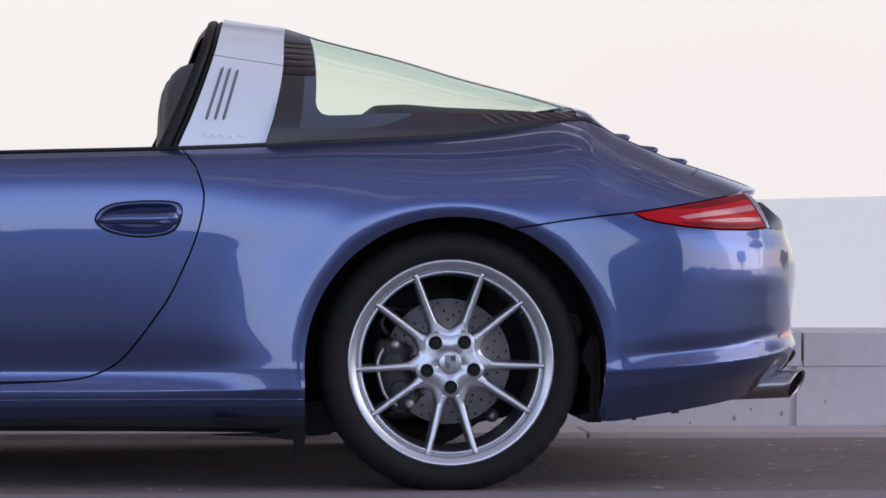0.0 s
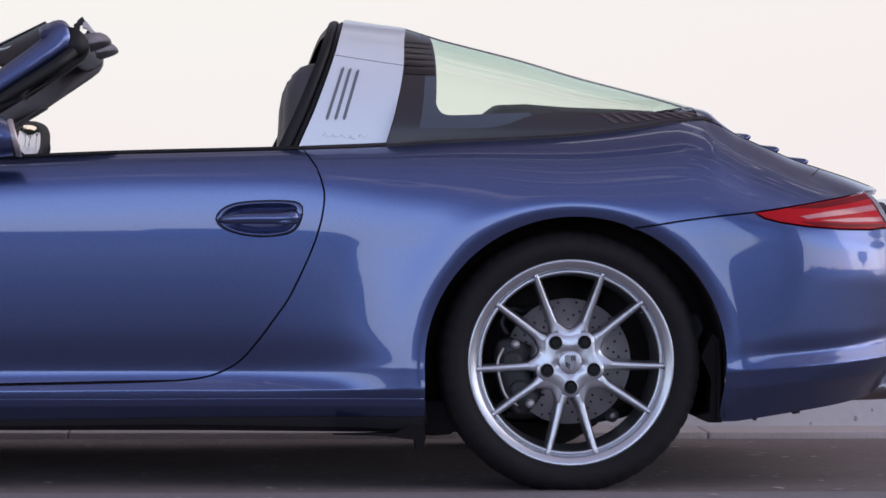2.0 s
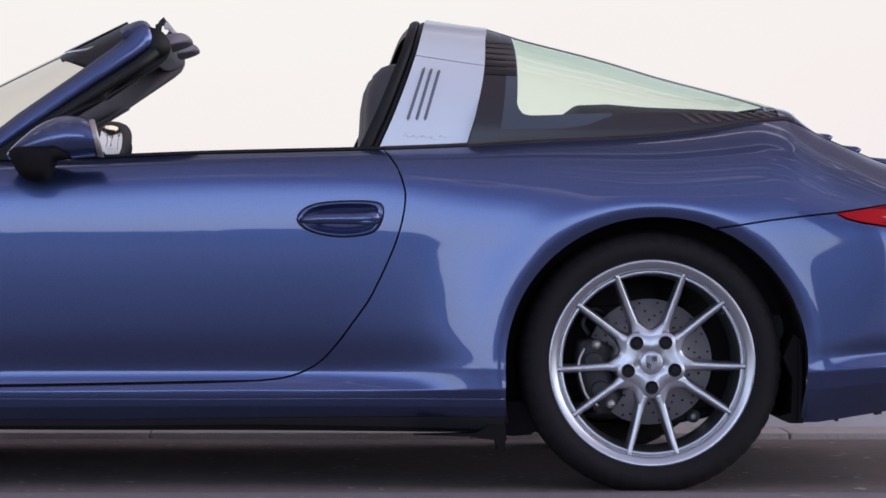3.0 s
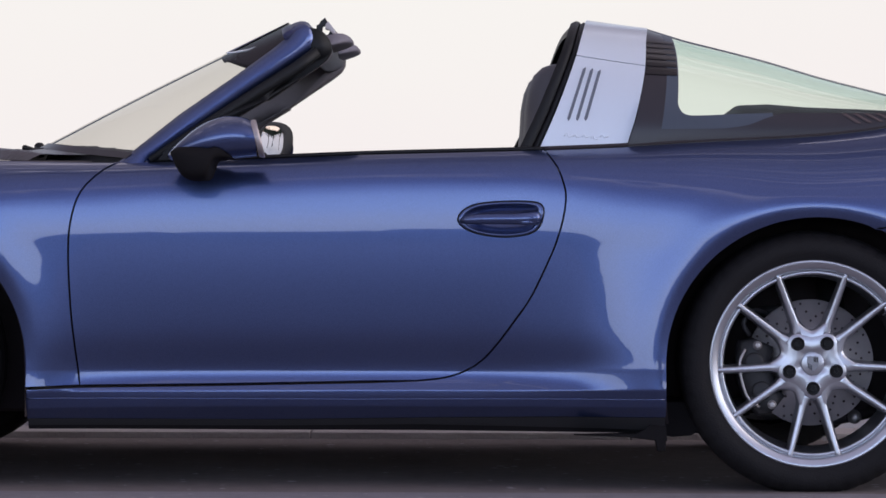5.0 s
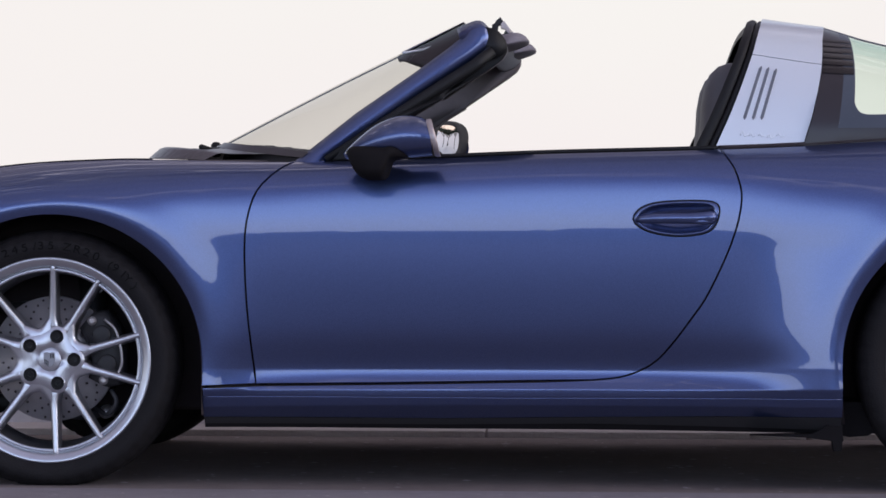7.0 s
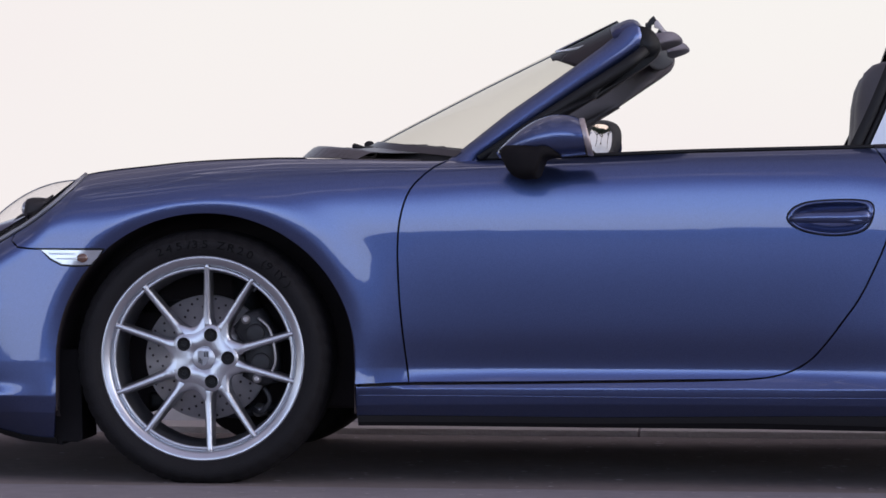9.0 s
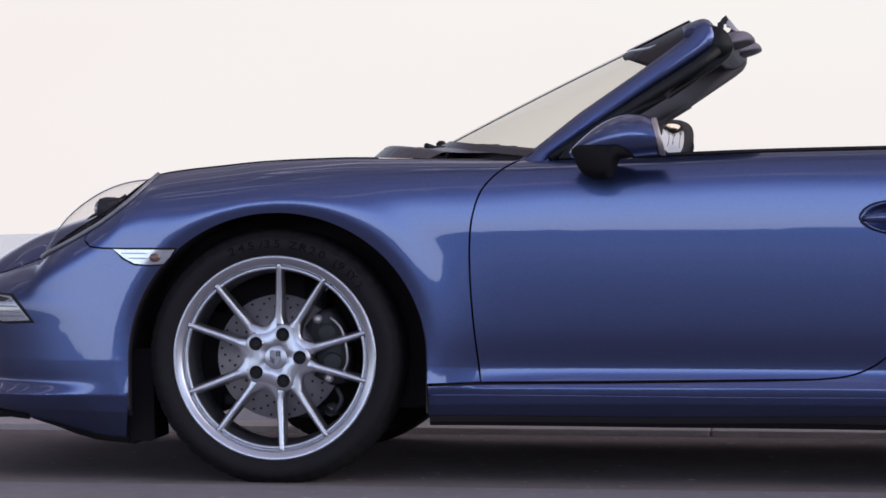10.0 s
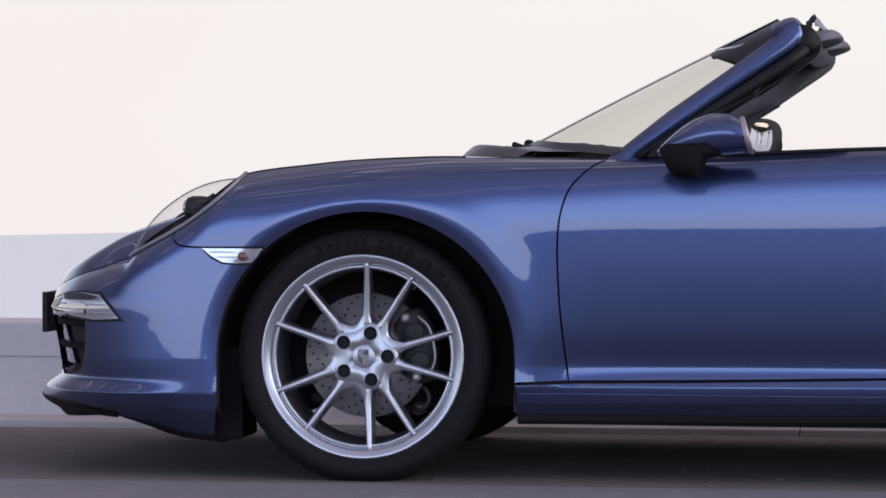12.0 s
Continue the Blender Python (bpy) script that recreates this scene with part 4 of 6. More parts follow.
wheel_well(0)
wheel_well(1)
for k in (0, 1):
    cx = WHEELS[k][0]
    bm = bmesh.new()
    box(bm, cx - 0.06, cx + 0.06, -0.70, 0.70, 0.27, 0.39, 0.02)
    box(bm, cx - 0.20, cx - 0.15, -0.60, 0.60, 0.19, 0.235, 0.015)
    tube(bm, [(cx + 0.10, -0.62, 0.25), (cx + 0.05, -0.56, 0.62)], 0.035, 12)
    tube(bm, [(cx + 0.10, 0.62, 0.25), (cx + 0.05, 0.56, 0.62)], 0.035, 12)
    part("axle", bm, CALIPER, car, "dark axle, links and struts")
    for side in (-1, 1):
        bm = bmesh.new()
        tube(bm, [(cx - 0.05, side * 0.70, 0.205), (cx + 0.06, side * 0.69, 0.190), (cx + 0.150, side * 0.64, 0.200), (cx + 0.24, side * 0.50, 0.215)], [0.020, 0.018, 0.015, 0.015], 10)
        arm = part("suspension_arm", bm, DARKGREY, car, "dark suspension arm")
        bm = bmesh.new()
        tube(bm, [(cx - 0.04, side * 0.70, 0.48), (cx - 0.12, side * 0.66, 0.475), (cx - 0.22, side * 0.52, 0.46)], [0.016, 0.013, 0.013], 10)
        part("suspension_arm", bm, DARKGREY, car, "dark suspension arm")
        bm = bmesh.new()
        lathe(bm, [(0.019, 0.02), (0.0185, -0.006), (0.012, -0.010), (0.011, -0.018), (0.0003, -0.018)], 12)
        bmesh.ops.translate(bm, verts=bm.verts[:], vec=(cx + 0.118, -0.69, 0.195))
        bmesh.ops.scale(bm, vec=(1, -side, 1), verts=bm.verts[:])
        bmesh.ops.recalc_face_normals(bm, faces=bm.faces[:])
        part("arm_joint", bm, IRON, arm)
bm = bmesh.new()
box(bm, -2.02, -0.42, -0.76, 0.76, 0.168, 0.30, 0.02)
box(bm, -3.15, -2.02, -0.50, 0.50, 0.19, 0.40, 0.02)
box(bm, -0.42, 0.45, -0.50, 0.50, 0.19, 0.45, 0.02)
box(bm, 0.45, 0.88, -0.50, 0.50, 0.29, 0.45, 0.02)
part("underbody", bm, CAVITY, car, "black underbody")
# black spats in front of the wheels and jacking foot behind the sill
for side in (-1, 1):
    bm = bmesh.new()
    prism(bm, [(-2.87, 0.36), (-2.866, 0.108), (-2.840, 0.105), (-2.838, 0.113), (-2.80, 0.113), (-2.785, 0.120), (-2.790, 0.36)], side * 0.80, side * 0.60, 0.004)
    part("wheel_spat", bm, MATTE, car, "black plastic wheel spat", smooth=False)
    bm = bmesh.new()
    prism(bm, [(-0.62, 0.1555), (-0.46, 0.160), (-0.435, 0.172), (-0.415, 0.190), (-0.383, 0.206), (-0.377, 0.143), (-0.380, 0.140), (-0.382, 0.115), (-0.402, 0.115), (-0.408, 0.142), (-0.479, 0.151)], side * 0.862, side * 0.80, 0.003)
    part("sill_foot", bm, MATTE, car, "black plastic sill end with foot", smooth=False)
    bm = bmesh.new()
    prism(bm, [(-0.383, 0.19), (-0.383, 0.152), (-0.36, 0.148), (-0.31, 0.152), (-0.30, 0.158), (-0.28, 0.156), (-0.27, 0.24), (-0.383, 0.24)], side * 0.80, side * 0.55, 0.004)
    part("underbody_edge", bm, MATTE, car, smooth=False)
    bm = bmesh.new()
    prism(bm, [(0.345, 0.36), (0.372, 0.30), (0.368, 0.212), (0.335, 0.204), (0.345, 0.194), (0.366, 0.186), (0.4005, 0.186), (0.4005, 0.40), (0.375, 0.42)], side * 0.855, side * 0.55, 0.003)
    part("arch_liner_back", bm, MATTE, car, smooth=False)
    bm = bmesh.new()
    prism(bm, [(0.386, 0.40), (0.386, 0.189), (0.392, 0.189), (0.394, 0.262), (0.396, 0.30), (0.390, 0.40)], side * 0.87, side * 0.80)
    part("arch_liner_edge", bm, MATTE, car, "black rear arch liner edge", smooth=False)
    bm = bmesh.new()
    prism(bm, [(0.318, 0.470), (0.365, 0.462), (0.376, 0.430), (0.374, 0.385), (0.345, 0.380), (0.322, 0.392)], side * 0.66, side * 0.60, 0.004)
    bracket = part("arch_bracket", bm, DARKGREY, car, "dark grey bracket behind the wheel", smooth=False)
    for x, z in ((0.340, 0.448), (0.346, 0.396)):
        bm = bmesh.new()
        lathe(bm, [(0.009, 0.0), (0.0085, -0.006), (0.004, -0.008), (0.0003, -0.008)], 10)
        bmesh.ops.translate(bm, verts=bm.verts[:], vec=(x, -0.66, z))
        bmesh.ops.scale(bm, vec=(1, -side, 1), verts=bm.verts[:])
        bmesh.ops.recalc_face_normals(bm, faces=bm.faces[:])
        part("bracket_bolt", bm, CALIPER, bracket)
    for x in (0.494, 0.606, 0.616):
        w, _ = skin([x], [float(s_of(x, 0.23))])
        bm = bmesh.new()
        box(bm, x - 0.005, x + 0.005, side * (float(w[0]) - 0.05) - 0.012, side * (float(w[0]) - 0.05) + 0.012, 0.178 + 0.125 * (x - 0.405), 0.23, 0.002)
        part("bumper_clip", bm, BLACK, car, smooth=False)

# ---- roof bar, glass, screen ----
hoop_y = [(-0.778, 0.895), (-0.763, 0.980), (-0.744, 1.060), (-0.714, 1.135), (-0.662, 1.194), (-0.55, 1.235), (-0.30, 1.260), (0.0, 1.268)]
hoop_line = smooth_line([(0, y, z) for y, z in hoop_y] + [(0, -y, z) for y, z in hoop_y[-2::-1]], 0.02)
bar_front = curve_of((0.88, -0.720), (0.902, -0.711), (1.0, -0.668), (1.15, -0.613), (1.22, -0.592), (1.25, -0.580), (1.27, -0.565))
bar_rear = curve_of((0.88, -0.490), (0.914, -0.481), (1.0, -0.455), (1.126, -0.431), (1.205, -0.425), (1.25, -0.412), (1.27, -0.400))
split_front, split_rear = 1.150, 1.126


hoop_len = [0.0]
for p, q in zip(hoop_line, hoop_line[1:]):
    hoop_len.append(hoop_len[-1] + (q - p).length)
HOOP = hoop_len[-1]


def hoop_at(a, f, sink=0.0):
    """A point of the bar: a along the hoop from foot to foot, f from its front edge to its rear edge."""
    y = float(np.interp(a, hoop_len, [p.y for p in hoop_line]))
    z = float(np.interp(a, hoop_len, [p.z for p in hoop_line]))
    x = float(bar_front(z)) * (1 - f) + float(bar_rear(z)) * f
    tip = min(1.0, max(0.0, (z - 1.05) / 0.19))
    drop = 0.028 * max(f, 0) * tip * tip * (3 - 2 * tip) + sink
    d = Vector((0, y * 1.6, z - 0.75)).normalized()
    return Vector((x, y, z)) - d * drop


def split_at(f):
    z = split_front * (1 - f) + split_rear * f
    return float(np.interp(z, [p.z for p in hoop_line[:len(hoop_line) // 2]], hoop_len[:len(hoop_line) // 2]))


def shell(name, rows, mat, depth, label=""):
    """A smooth sheet whose edges fold inward."""
    bm = bmesh.new()
    loft(bm, rows)
    rim = [list(p) for p in (rows[0], [r[-1] for r in rows], rows[-1][::-1], [r[0] for r in rows[::-1]])]
    centre = Vector((-0.55, 0, 0.80))
    for line in rim:
        line = [Vector(p) for p in line]
        loft(bm, [line, [p + (Vector((p.x, 0, 0.8)) - p).normalized() * depth for p in line]])
    bmesh.ops.recalc_face_normals(bm, faces=bm.faces[:])
    return part(name, bm, mat, car, label)


pillars = {}
fs = [k / 12 for k in range(13)]
for side in (-1, 1):
    rows = []
    for t in np.linspace(0, 1, 20):
        row = []
        for f in fs:
            a = t * (split_at(f) - 0.0012)
            row.append(hoop_at(a if side < 0 else HOOP - a, f))
        rows.append(row)
    pillars[side] = shell("pillar_panel", rows, SILVER, 0.012, "satin silver roof bar side panel")
rows = []
for t in np.linspace(0, 1, 61):
    rows.append([hoop_at((split_at(f) + 0.0012) * (1 - t) + (HOOP - split_at(f) - 0.0012) * t, f) for f in fs])
shell("roof_bar", rows, SILVER, 0.012, "satin silver roof bar cap")
for name, f0, f1, sink, mat, label in (("roof_seal", -0.085, -0.005, 0.008, BLACK, "black rubber roof seal"), ("inner_seal", -0.24, -0.10, 0.004, BLACK, "black inner roof seal"), ("bar_lining", -0.13, 0.97, 0.030, CAVITY, "dark lining under the roof bar")):
    rows = [[hoop_at(a, f0 + (f1 - f0) * k / 4, sink + 0.006 * (k - 2) ** 2 / 4) for k in range(5)] for a in np.linspace(0, HOOP, 70)]
    shell(name, rows, mat, 0.02, label)


def bar_y(z):
    half = hoop_line[:len(hoop_line) // 2]
    return float(np.interp(z, [q.z for q in half], [q.y for q in half]))


# slots lie on the surface; the shade of their recess is in this grey
SLOT = material("shaded_slot", (0.16, 0.17, 0.20), rough=0.5, vary=0.1, scale=60)
for (xa, za), (xb, zb) in (((-0.589, 1.119), (-0.635, 0.976)), ((-0.570, 1.116), (-0.612, 0.976)), ((-0.550, 1.112), (-0.590, 0.976))):
    for side in (-1, 1):
        for name, mat, w0, w1, out, label in (("vent_slot", SLOT, -0.0055, 0.0040, 0.0010, "narrow slanted vent slot"), ("slot_edge", SILVER, 0.0030, 0.0065, 0.0016, "")):
            bm = bmesh.new()
            rows = []
            for t in np.linspace(0, 1, 24):
                x, z = xa + (xb - xa) * t, za + (zb - za) * t
                e = math.sqrt(max(0.0, 1 - max(0.0, abs(t - 0.5) * 2 - 0.93) ** 2 / 0.0049))
                rows.append([(x + (w0 + (w1 - w0) * k / 3) * max(e, 0.05), side * (-bar_y(z) + out - 0.0006 * (k in (1, 2))), z) for k in range(4)])
            loft(bm, rows)
            bmesh.ops.recalc_face_normals(bm, faces=bm.faces[:])
            part(name, bm, mat, pillars[side], label)
# raised script badge as a plain row of shapes
for k, (w, h) in enumerate(((0.022, 0.018), (0.018, 0.012), (0.018, 0.012), (0.018, 0.016), (0.022, 0.012))):
    bm = bmesh.new()
    x0 = -0.646 + 0.0235 * k
    z0 = 0.930 - (0.006 if k == 3 else 0)
    pts = [(x0, z0 + h * 0.3), (x0 + w * 0.3, z0 + h * 0.9), (x0 + w * 0.55, z0 + h * 0.15), (x0 + w, z0 + h * 0.5)]
    tube(bm, [(p.x, bar_y(p.y) + 0.0006, p.y) for p in smooth_line([(a, b, 0) for a, b in pts], 0.004)], 0.0020, 8)
    part("emblem_stroke", bm, SILVER, pillars[-1], "raised silver emblem stroke")

# dark colour for glass seen at grazing angle along its crown
CROWNLINE = material("grazing_glass_dark", (0.09, 0.10, 0.13), rough=0.4, vary=0.1, scale=40)
# wraparound rear window
dome_top = curve_of((-0.46, 1.247), (-0.384, 1.231), (-0.239, 1.196), (-0.077, 1.155), (0.086, 1.107), (0.25, 1.065), (0.415, 1.019), (0.463, 1.006))


frit_z = curve_of((-0.46, 1.03), (-0.353, 1.028), (-0.344, 1.008), (-0.330, 0.995), (-0.310, 0.991), (-0.20, 0.995), (-0.12, 0.998), (-0.02, 1.000), (0.1, 1.000), (0.2, 1.001), (0.3, 1.003), (0.40, 1.006))


def dome_base(x):
    w, z = skin([min(x, 0.40)], [1.0])
    close = max(0.0, (x - 0.30) / 0.163)
    yb = float(w[0]) * math.sqrt(max(0.0004, 1 - close ** 2.4)) + 0.003
    zb = float(z[0]) - 0.004 if x < 0.39 else float(np.interp(x, [0.39, 0.463], [0.988, 1.002]))
    return yb, zb, float(dome_top(x))


def dome_point(x, angle):
    """A point of the rear window; the angle runs from the near foot over the top to the far foot."""
    yb, zb, zt = dome_base(x)
    c, s = math.cos(angle), math.sin(angle)
    z = zb + (zt - zb) * abs(s) ** (2 / 2.45)
    lead = max(0.0, 1 - (x + 0.456) / 0.16)
    return (x + lead * (float(bar_rear(z)) + 0.002 + 0.456), -math.copysign(abs(c) ** (2 / 2.45), c) * yb, z)


def border_angle(x):
    _, zb, zt = dome_base(x)
    u = min(0.97, max(0.03, (float(frit_z(x)) - zb) / (zt - zb)))
    return math.asin(u ** (2.45 / 2))


glass_xs = [float(x) for x in (*np.linspace(-0.350, -0.305, 12), *np.linspace(-0.29, 0.463, 36))]
bm = bmesh.new()
rows = []
for x in glass_xs:
    a = border_angle(x)
    rows.append([dome_point(x, a + (math.pi - 2 * a) * k / 40) for k in range(41)])
loft(bm, rows)
bmesh.ops.recalc_face_normals(bm, faces=bm.faces[:])
rear_window = part("rear_window", bm, GLASS, car, "green-tinted wraparound rear window")
rear_window.visible_shadow = False
bm = bmesh.new()
loft(bm, [[dome_point(x, math.pi * k / 60) for k in range(61)] for x in (-0.456, -0.43, -0.40, -0.386)])
band_z = curve_of((-0.46, 0.955), (-0.24, 0.957), (-0.17, 0.965), (-0.10, 0.990), (-0.05, 1.0), (0.5, 1.01))


def dome_angle(x, z):
    _, zb, zt = dome_base(x)
    return math.asin(min(1, max(0, (z - zb) / (zt - zb))) ** (2.45 / 2))


def band_angle(x):
    return dome_angle(x, min(float(band_z(x)), float(frit_z(x)) - 0.001))



for near in (True, False):
    rows = []
    for x in [-0.386, -0.368, *glass_xs]:
        a = band_angle(x)
        rows.append([dome_point(x, a * k / 8 if near else math.pi - a * k / 8) for k in range(9)])
    loft(bm, rows)
bmesh.ops.remove_doubles(bm, verts=bm.verts[:], dist=1e-5)
bmesh.ops.recalc_face_normals(bm, faces=bm.faces[:])
part("window_border", bm, FRIT, rear_window, "black printed window border")
# paler printed band round the clear opening, dark ribs ahead of it
bm = bmesh.new()
rows = []
for x in (-0.386, -0.368, -0.350):
    start = band_angle(x)
    rows.append([dome_point(x, start + (math.pi - 2 * start) * k / 60) for k in range(61)])
loft(bm, rows)
for near in (True, False):
    rows = []
    for x in [x for x in glass_xs if x < -0.08]:
        a = border_angle(x)
        b = band_angle(x)
        rows.append([dome_point(x, b + (a - b) * k / 6 if near else math.pi - b - (a - b) * k / 6) for k in range(7)])
    loft(bm, rows)
bmesh.ops.recalc_face_normals(bm, faces=bm.faces[:])
part("window_band", bm, BAND, rear_window, "grey printed band round the rear window")
for z0, z1 in ((1.098, 1.117), (1.121, 1.136), (1.140, 1.153), (1.157, 1.170), (1.174, 1.185), (1.188, 1.197)):
    bm = bmesh.new()
    rows = []
    for x in (-0.452, -0.44, -0.40, -0.362, -0.354):
        row = []
        for k in range(4):
            q = Vector(dome_point(x, dome_angle(x, z0 + (z1 - z0) * k / 3 - 0.05 * (x + 0.40))))
            row.append(q + Vector((0, -0.003 if k in (1, 2) else -0.001, 0.002)))
        rows.append(row)
    loft(bm, rows)
    bmesh.ops.recalc_face_normals(bm, faces=bm.faces[:])
    part("border_rib", bm, RIB, rear_window, "dark rib behind the window border")
# rod added on the crown to darken the glass where it turns away
bm = bmesh.new()
tube(bm, [dome_point(x, 1.42) for x in np.linspace(-0.44, 0.455, 60)], 0.0028, 6)
part("crown_line", bm, CROWNLINE, rear_window, "added dark line where the rear window is seen at grazing angle")
for low, sink, tint in ((1.00, 0.003, (0.955, 0.985, 0.975)), (1.22, 0.006, (0.90, 0.955, 0.955))):
    bm = bmesh.new()
    loft(bm, [[Vector(dome_point(x, low + (math.pi - 2 * low) * k / 24)) - Vector((0, 0, sink)) for k in range(25)] for x in np.linspace(-0.335, 0.44, 40)])
    tinted = part("tint_band", bm, glass_material("crown_tint_glass", tint, 0.0, 0.0), rear_window, "teal-tinted crown of the rear window")
    tinted.visible_shadow = False
BROWN = material("brown_slat", (0.085, 0.058, 0.056), rough=0.45, vary=0.2, scale=50)
for i in range(11):
    x0 = 0.085 + 0.030 * i
    bm = bmesh.new()
    rows = []
    for k in range(7):
        row = []
        for j in range(4):
            x = min(0.452, x0 + 0.040 * k / 6 + 0.0045 * j)
            lo, hi = 0.10 + 0.06 * (i > 7), border_angle(x) * 0.94
            q = Vector(dome_point(x, lo + (hi - lo) * (1 - k / 6)))
            row.append(q + Vector((0, -0.003 if j in (1, 2) else -0.001, 0.0015)))
        rows.append(row)
    loft(bm, rows)
    bmesh.ops.recalc_face_normals(bm, faces=bm.faces[:])
    part("shelf_slat", bm, BROWN, rear_window, "brown slat under the rear window")
# dark trim strip along the window's foot
for side in (-1, 1):
    bm = bmesh.new()
    pts = []
    for x in np.linspace(-0.70, 0.40, 60):
        w, z = skin([x], [1.0])
        pts.append((x, side * (float(w[0]) - 0.002), float(z[0]) + 0.001))
    tube(bm, pts, 0.006, 8)
    part("window_trim", bm, CAVITY, car, "black window trim strip")
    bm = bmesh.new()
    pts = []
    for x in np.linspace(-1.80, -0.70, 60):
        w, z = skin([x], [1.0])
        pts.append((x, side * (float(w[0]) - 0.004), float(z[0]) + 0.001))
    tube(bm, pts, 0.006, 8)
    part("belt_trim", bm, BLACK, car, "black door top seal")

# cabin: tub, shelf behind the seats, seats
bm = bmesh.new()
box(bm, -1.75, -0.40, -0.72, 0.72, 0.28, 0.34, 0.02)
box(bm, -0.46, -0.40, -0.70, 0.70, 0.30, 0.90, 0.02)
part("cabin_floor", bm, LEATHER, car, "dark cabin floor and bulkhead")
bm = bmesh.new()
rows = []
for x, h, w in ((-0.42, 0.90, 0.60), (-0.22, 0.93, 0.58), (-0.17, 1.006, 0.55), (-0.135, 1.032, 0.52), (-0.06, 1.035, 0.50), (0.05, 1.027, 0.47), (0.18, 1.023, 0.42), (0.30, 1.018, 0.34), (0.42, 0.990, 0.20)):
    rows.append([(x, y * w, 0.80 + (h - 0.80) * (1 - abs(y) ** 4)) for y in np.linspace(-1, 1, 17)])
loft(bm, rows)
part("parcel_shelf", bm, LEATHER, car, "dark carpeted shelf under the rear window")
bm = bmesh.new()
rows = []
for y in np.linspace(-0.74, 0.74, 25):
    back, sink = 0.29 * (abs(y) / 0.765) ** 2.3, 0.026 * (abs(y) / 0.74) ** 3
    rows.append([(x + back * f, y, z - sink) for x, z, f in ((-2.10, 0.84, 1), (-2.072, 0.900, 1), (-2.035, 0.912, 1), (-1.985, 0.912, 1), (-1.945, 0.902, 1), (-1.88, 0.896, 0.8), (-1.70, 0.872, 0.3), (-1.52, 0.835, 0), (-1.44, 0.77, 0), (-1.46, 0.62, 0))])
loft(bm, rows)
part("dashboard", bm, LEATHER, car, "dark leather dashboard")


def seat(y):
    bm = bmesh.new()
    rows = []
    for z, xf, xb, h in ((0.42, -0.90, -0.70, 0.23), (0.60, -0.83, -0.66, 0.25), (0.80, -0.776, -0.63, 0.25), (0.90, -0.752, -0.615, 0.23), (0.96, -0.746, -0.605, 0.18), (1.02, -0.743, -0.60, 0.145), (1.07, -0.734, -0.595, 0.135), (1.105, -0.719, -0.60, 0.125), (1.126, -0.697, -0.61, 0.105), (1.136, -0.67, -0.63, 0.05)):
        cx, hx = 0.5 * (xf + xb), 0.5 * (xb - xf)
        rows.append([(cx + hx * math.copysign(abs(math.cos(a)) ** 0.7, math.cos(a)), y + h * math.copysign(abs(math.sin(a)) ** 0.6, math.sin(a)), z) for a in (2 * math.pi * k / 28 for k in range(28))])
    vs = loft(bm, rows, close_u=True)
    bm.faces.new(vs[-1])
    bmesh.ops.recalc_face_normals(bm, faces=bm.faces[:])
    back = part("seat_back", bm, SEAT, car, "grey leather seat back with fixed headrest")
    bm = bmesh.new()
    box(bm, -1.32, -0.82, y - 0.24, y + 0.24, 0.36, 0.52, 0.05)
    part("seat_cushion", bm, LEATHER, car)


seat(-0.36)
seat(0.36)
bm = bmesh.new()
ring = [(-1.36 + 0.18 * math.cos(a) * 0.35, -0.36 + 0.18 * math.sin(a), 0.74 + 0.12 * math.cos(a)) for a in (2 * math.pi * k / 40 for k in range(41))]
tube(bm, ring, 0.014, 8)
part("steering_wheel", bm, LEATHER, car)

# windscreen, pillars and header
pillar_top = [(-1.80, 0.868), (-1.661, 0.988), (-1.511, 1.095), (-1.40, 1.180), (-1.345, 1.226)]


def screen_edge(t):
    """The screen's near edge from foot to head."""
    z = 0.872 + t * (1.222 - 0.872)
    x = float(np.interp(z, [p[1] for p in pillar_top], [p[0] for p in pillar_top]))
    return Vector((x, -0.765 + 0.135 * t, z))


bm = bmesh.new()
rows = []
for t in np.linspace(0, 1, 25):
    e = screen_edge(t)
    xc, zc = -2.105 + t * (-1.40 + 2.105), 0.902 + t * (1.256 - 0.902) + 0.006 * math.sin(math.pi * t)
    rows.append([(xc + (e.x - xc) * abs(k) ** 2.3, -e.y * k, zc + (e.z - zc) * abs(k) ** 2.3) for k in np.linspace(-1, 1, 41)])
loft(bm, rows)
border = [[Vector(p) + Vector((-0.002, 0, 0.002)) for p in r] for r in rows[:2]]
screen = part("windscreen", bm, SCREENGLASS, car, "curved clear windscreen")
screen.visible_shadow = False
# the screen's crown gets such an added dark rod too
bm = bmesh.new()
tube(bm, [r[20] for r in rows], 0.0022, 6)
part("crown_line", bm, CROWNLINE, screen, "added dark line where the windscreen is seen at grazing angle")
# opaque band added for the darkening of grazing glass and the header behind
bm = bmesh.new()
loft(bm, [[Vector(p) + Vector((-0.0015, 0, 0.002)) for p in r[10:31]] for r in rows[18:]])
part("head_band", bm, HEADER, screen, "dark blue band added for header and grazing glass at the screen's head")
bm = bmesh.new()
loft(bm, border)
part("screen_border", bm, FRIT, screen, "black printed border at the screen's foot")
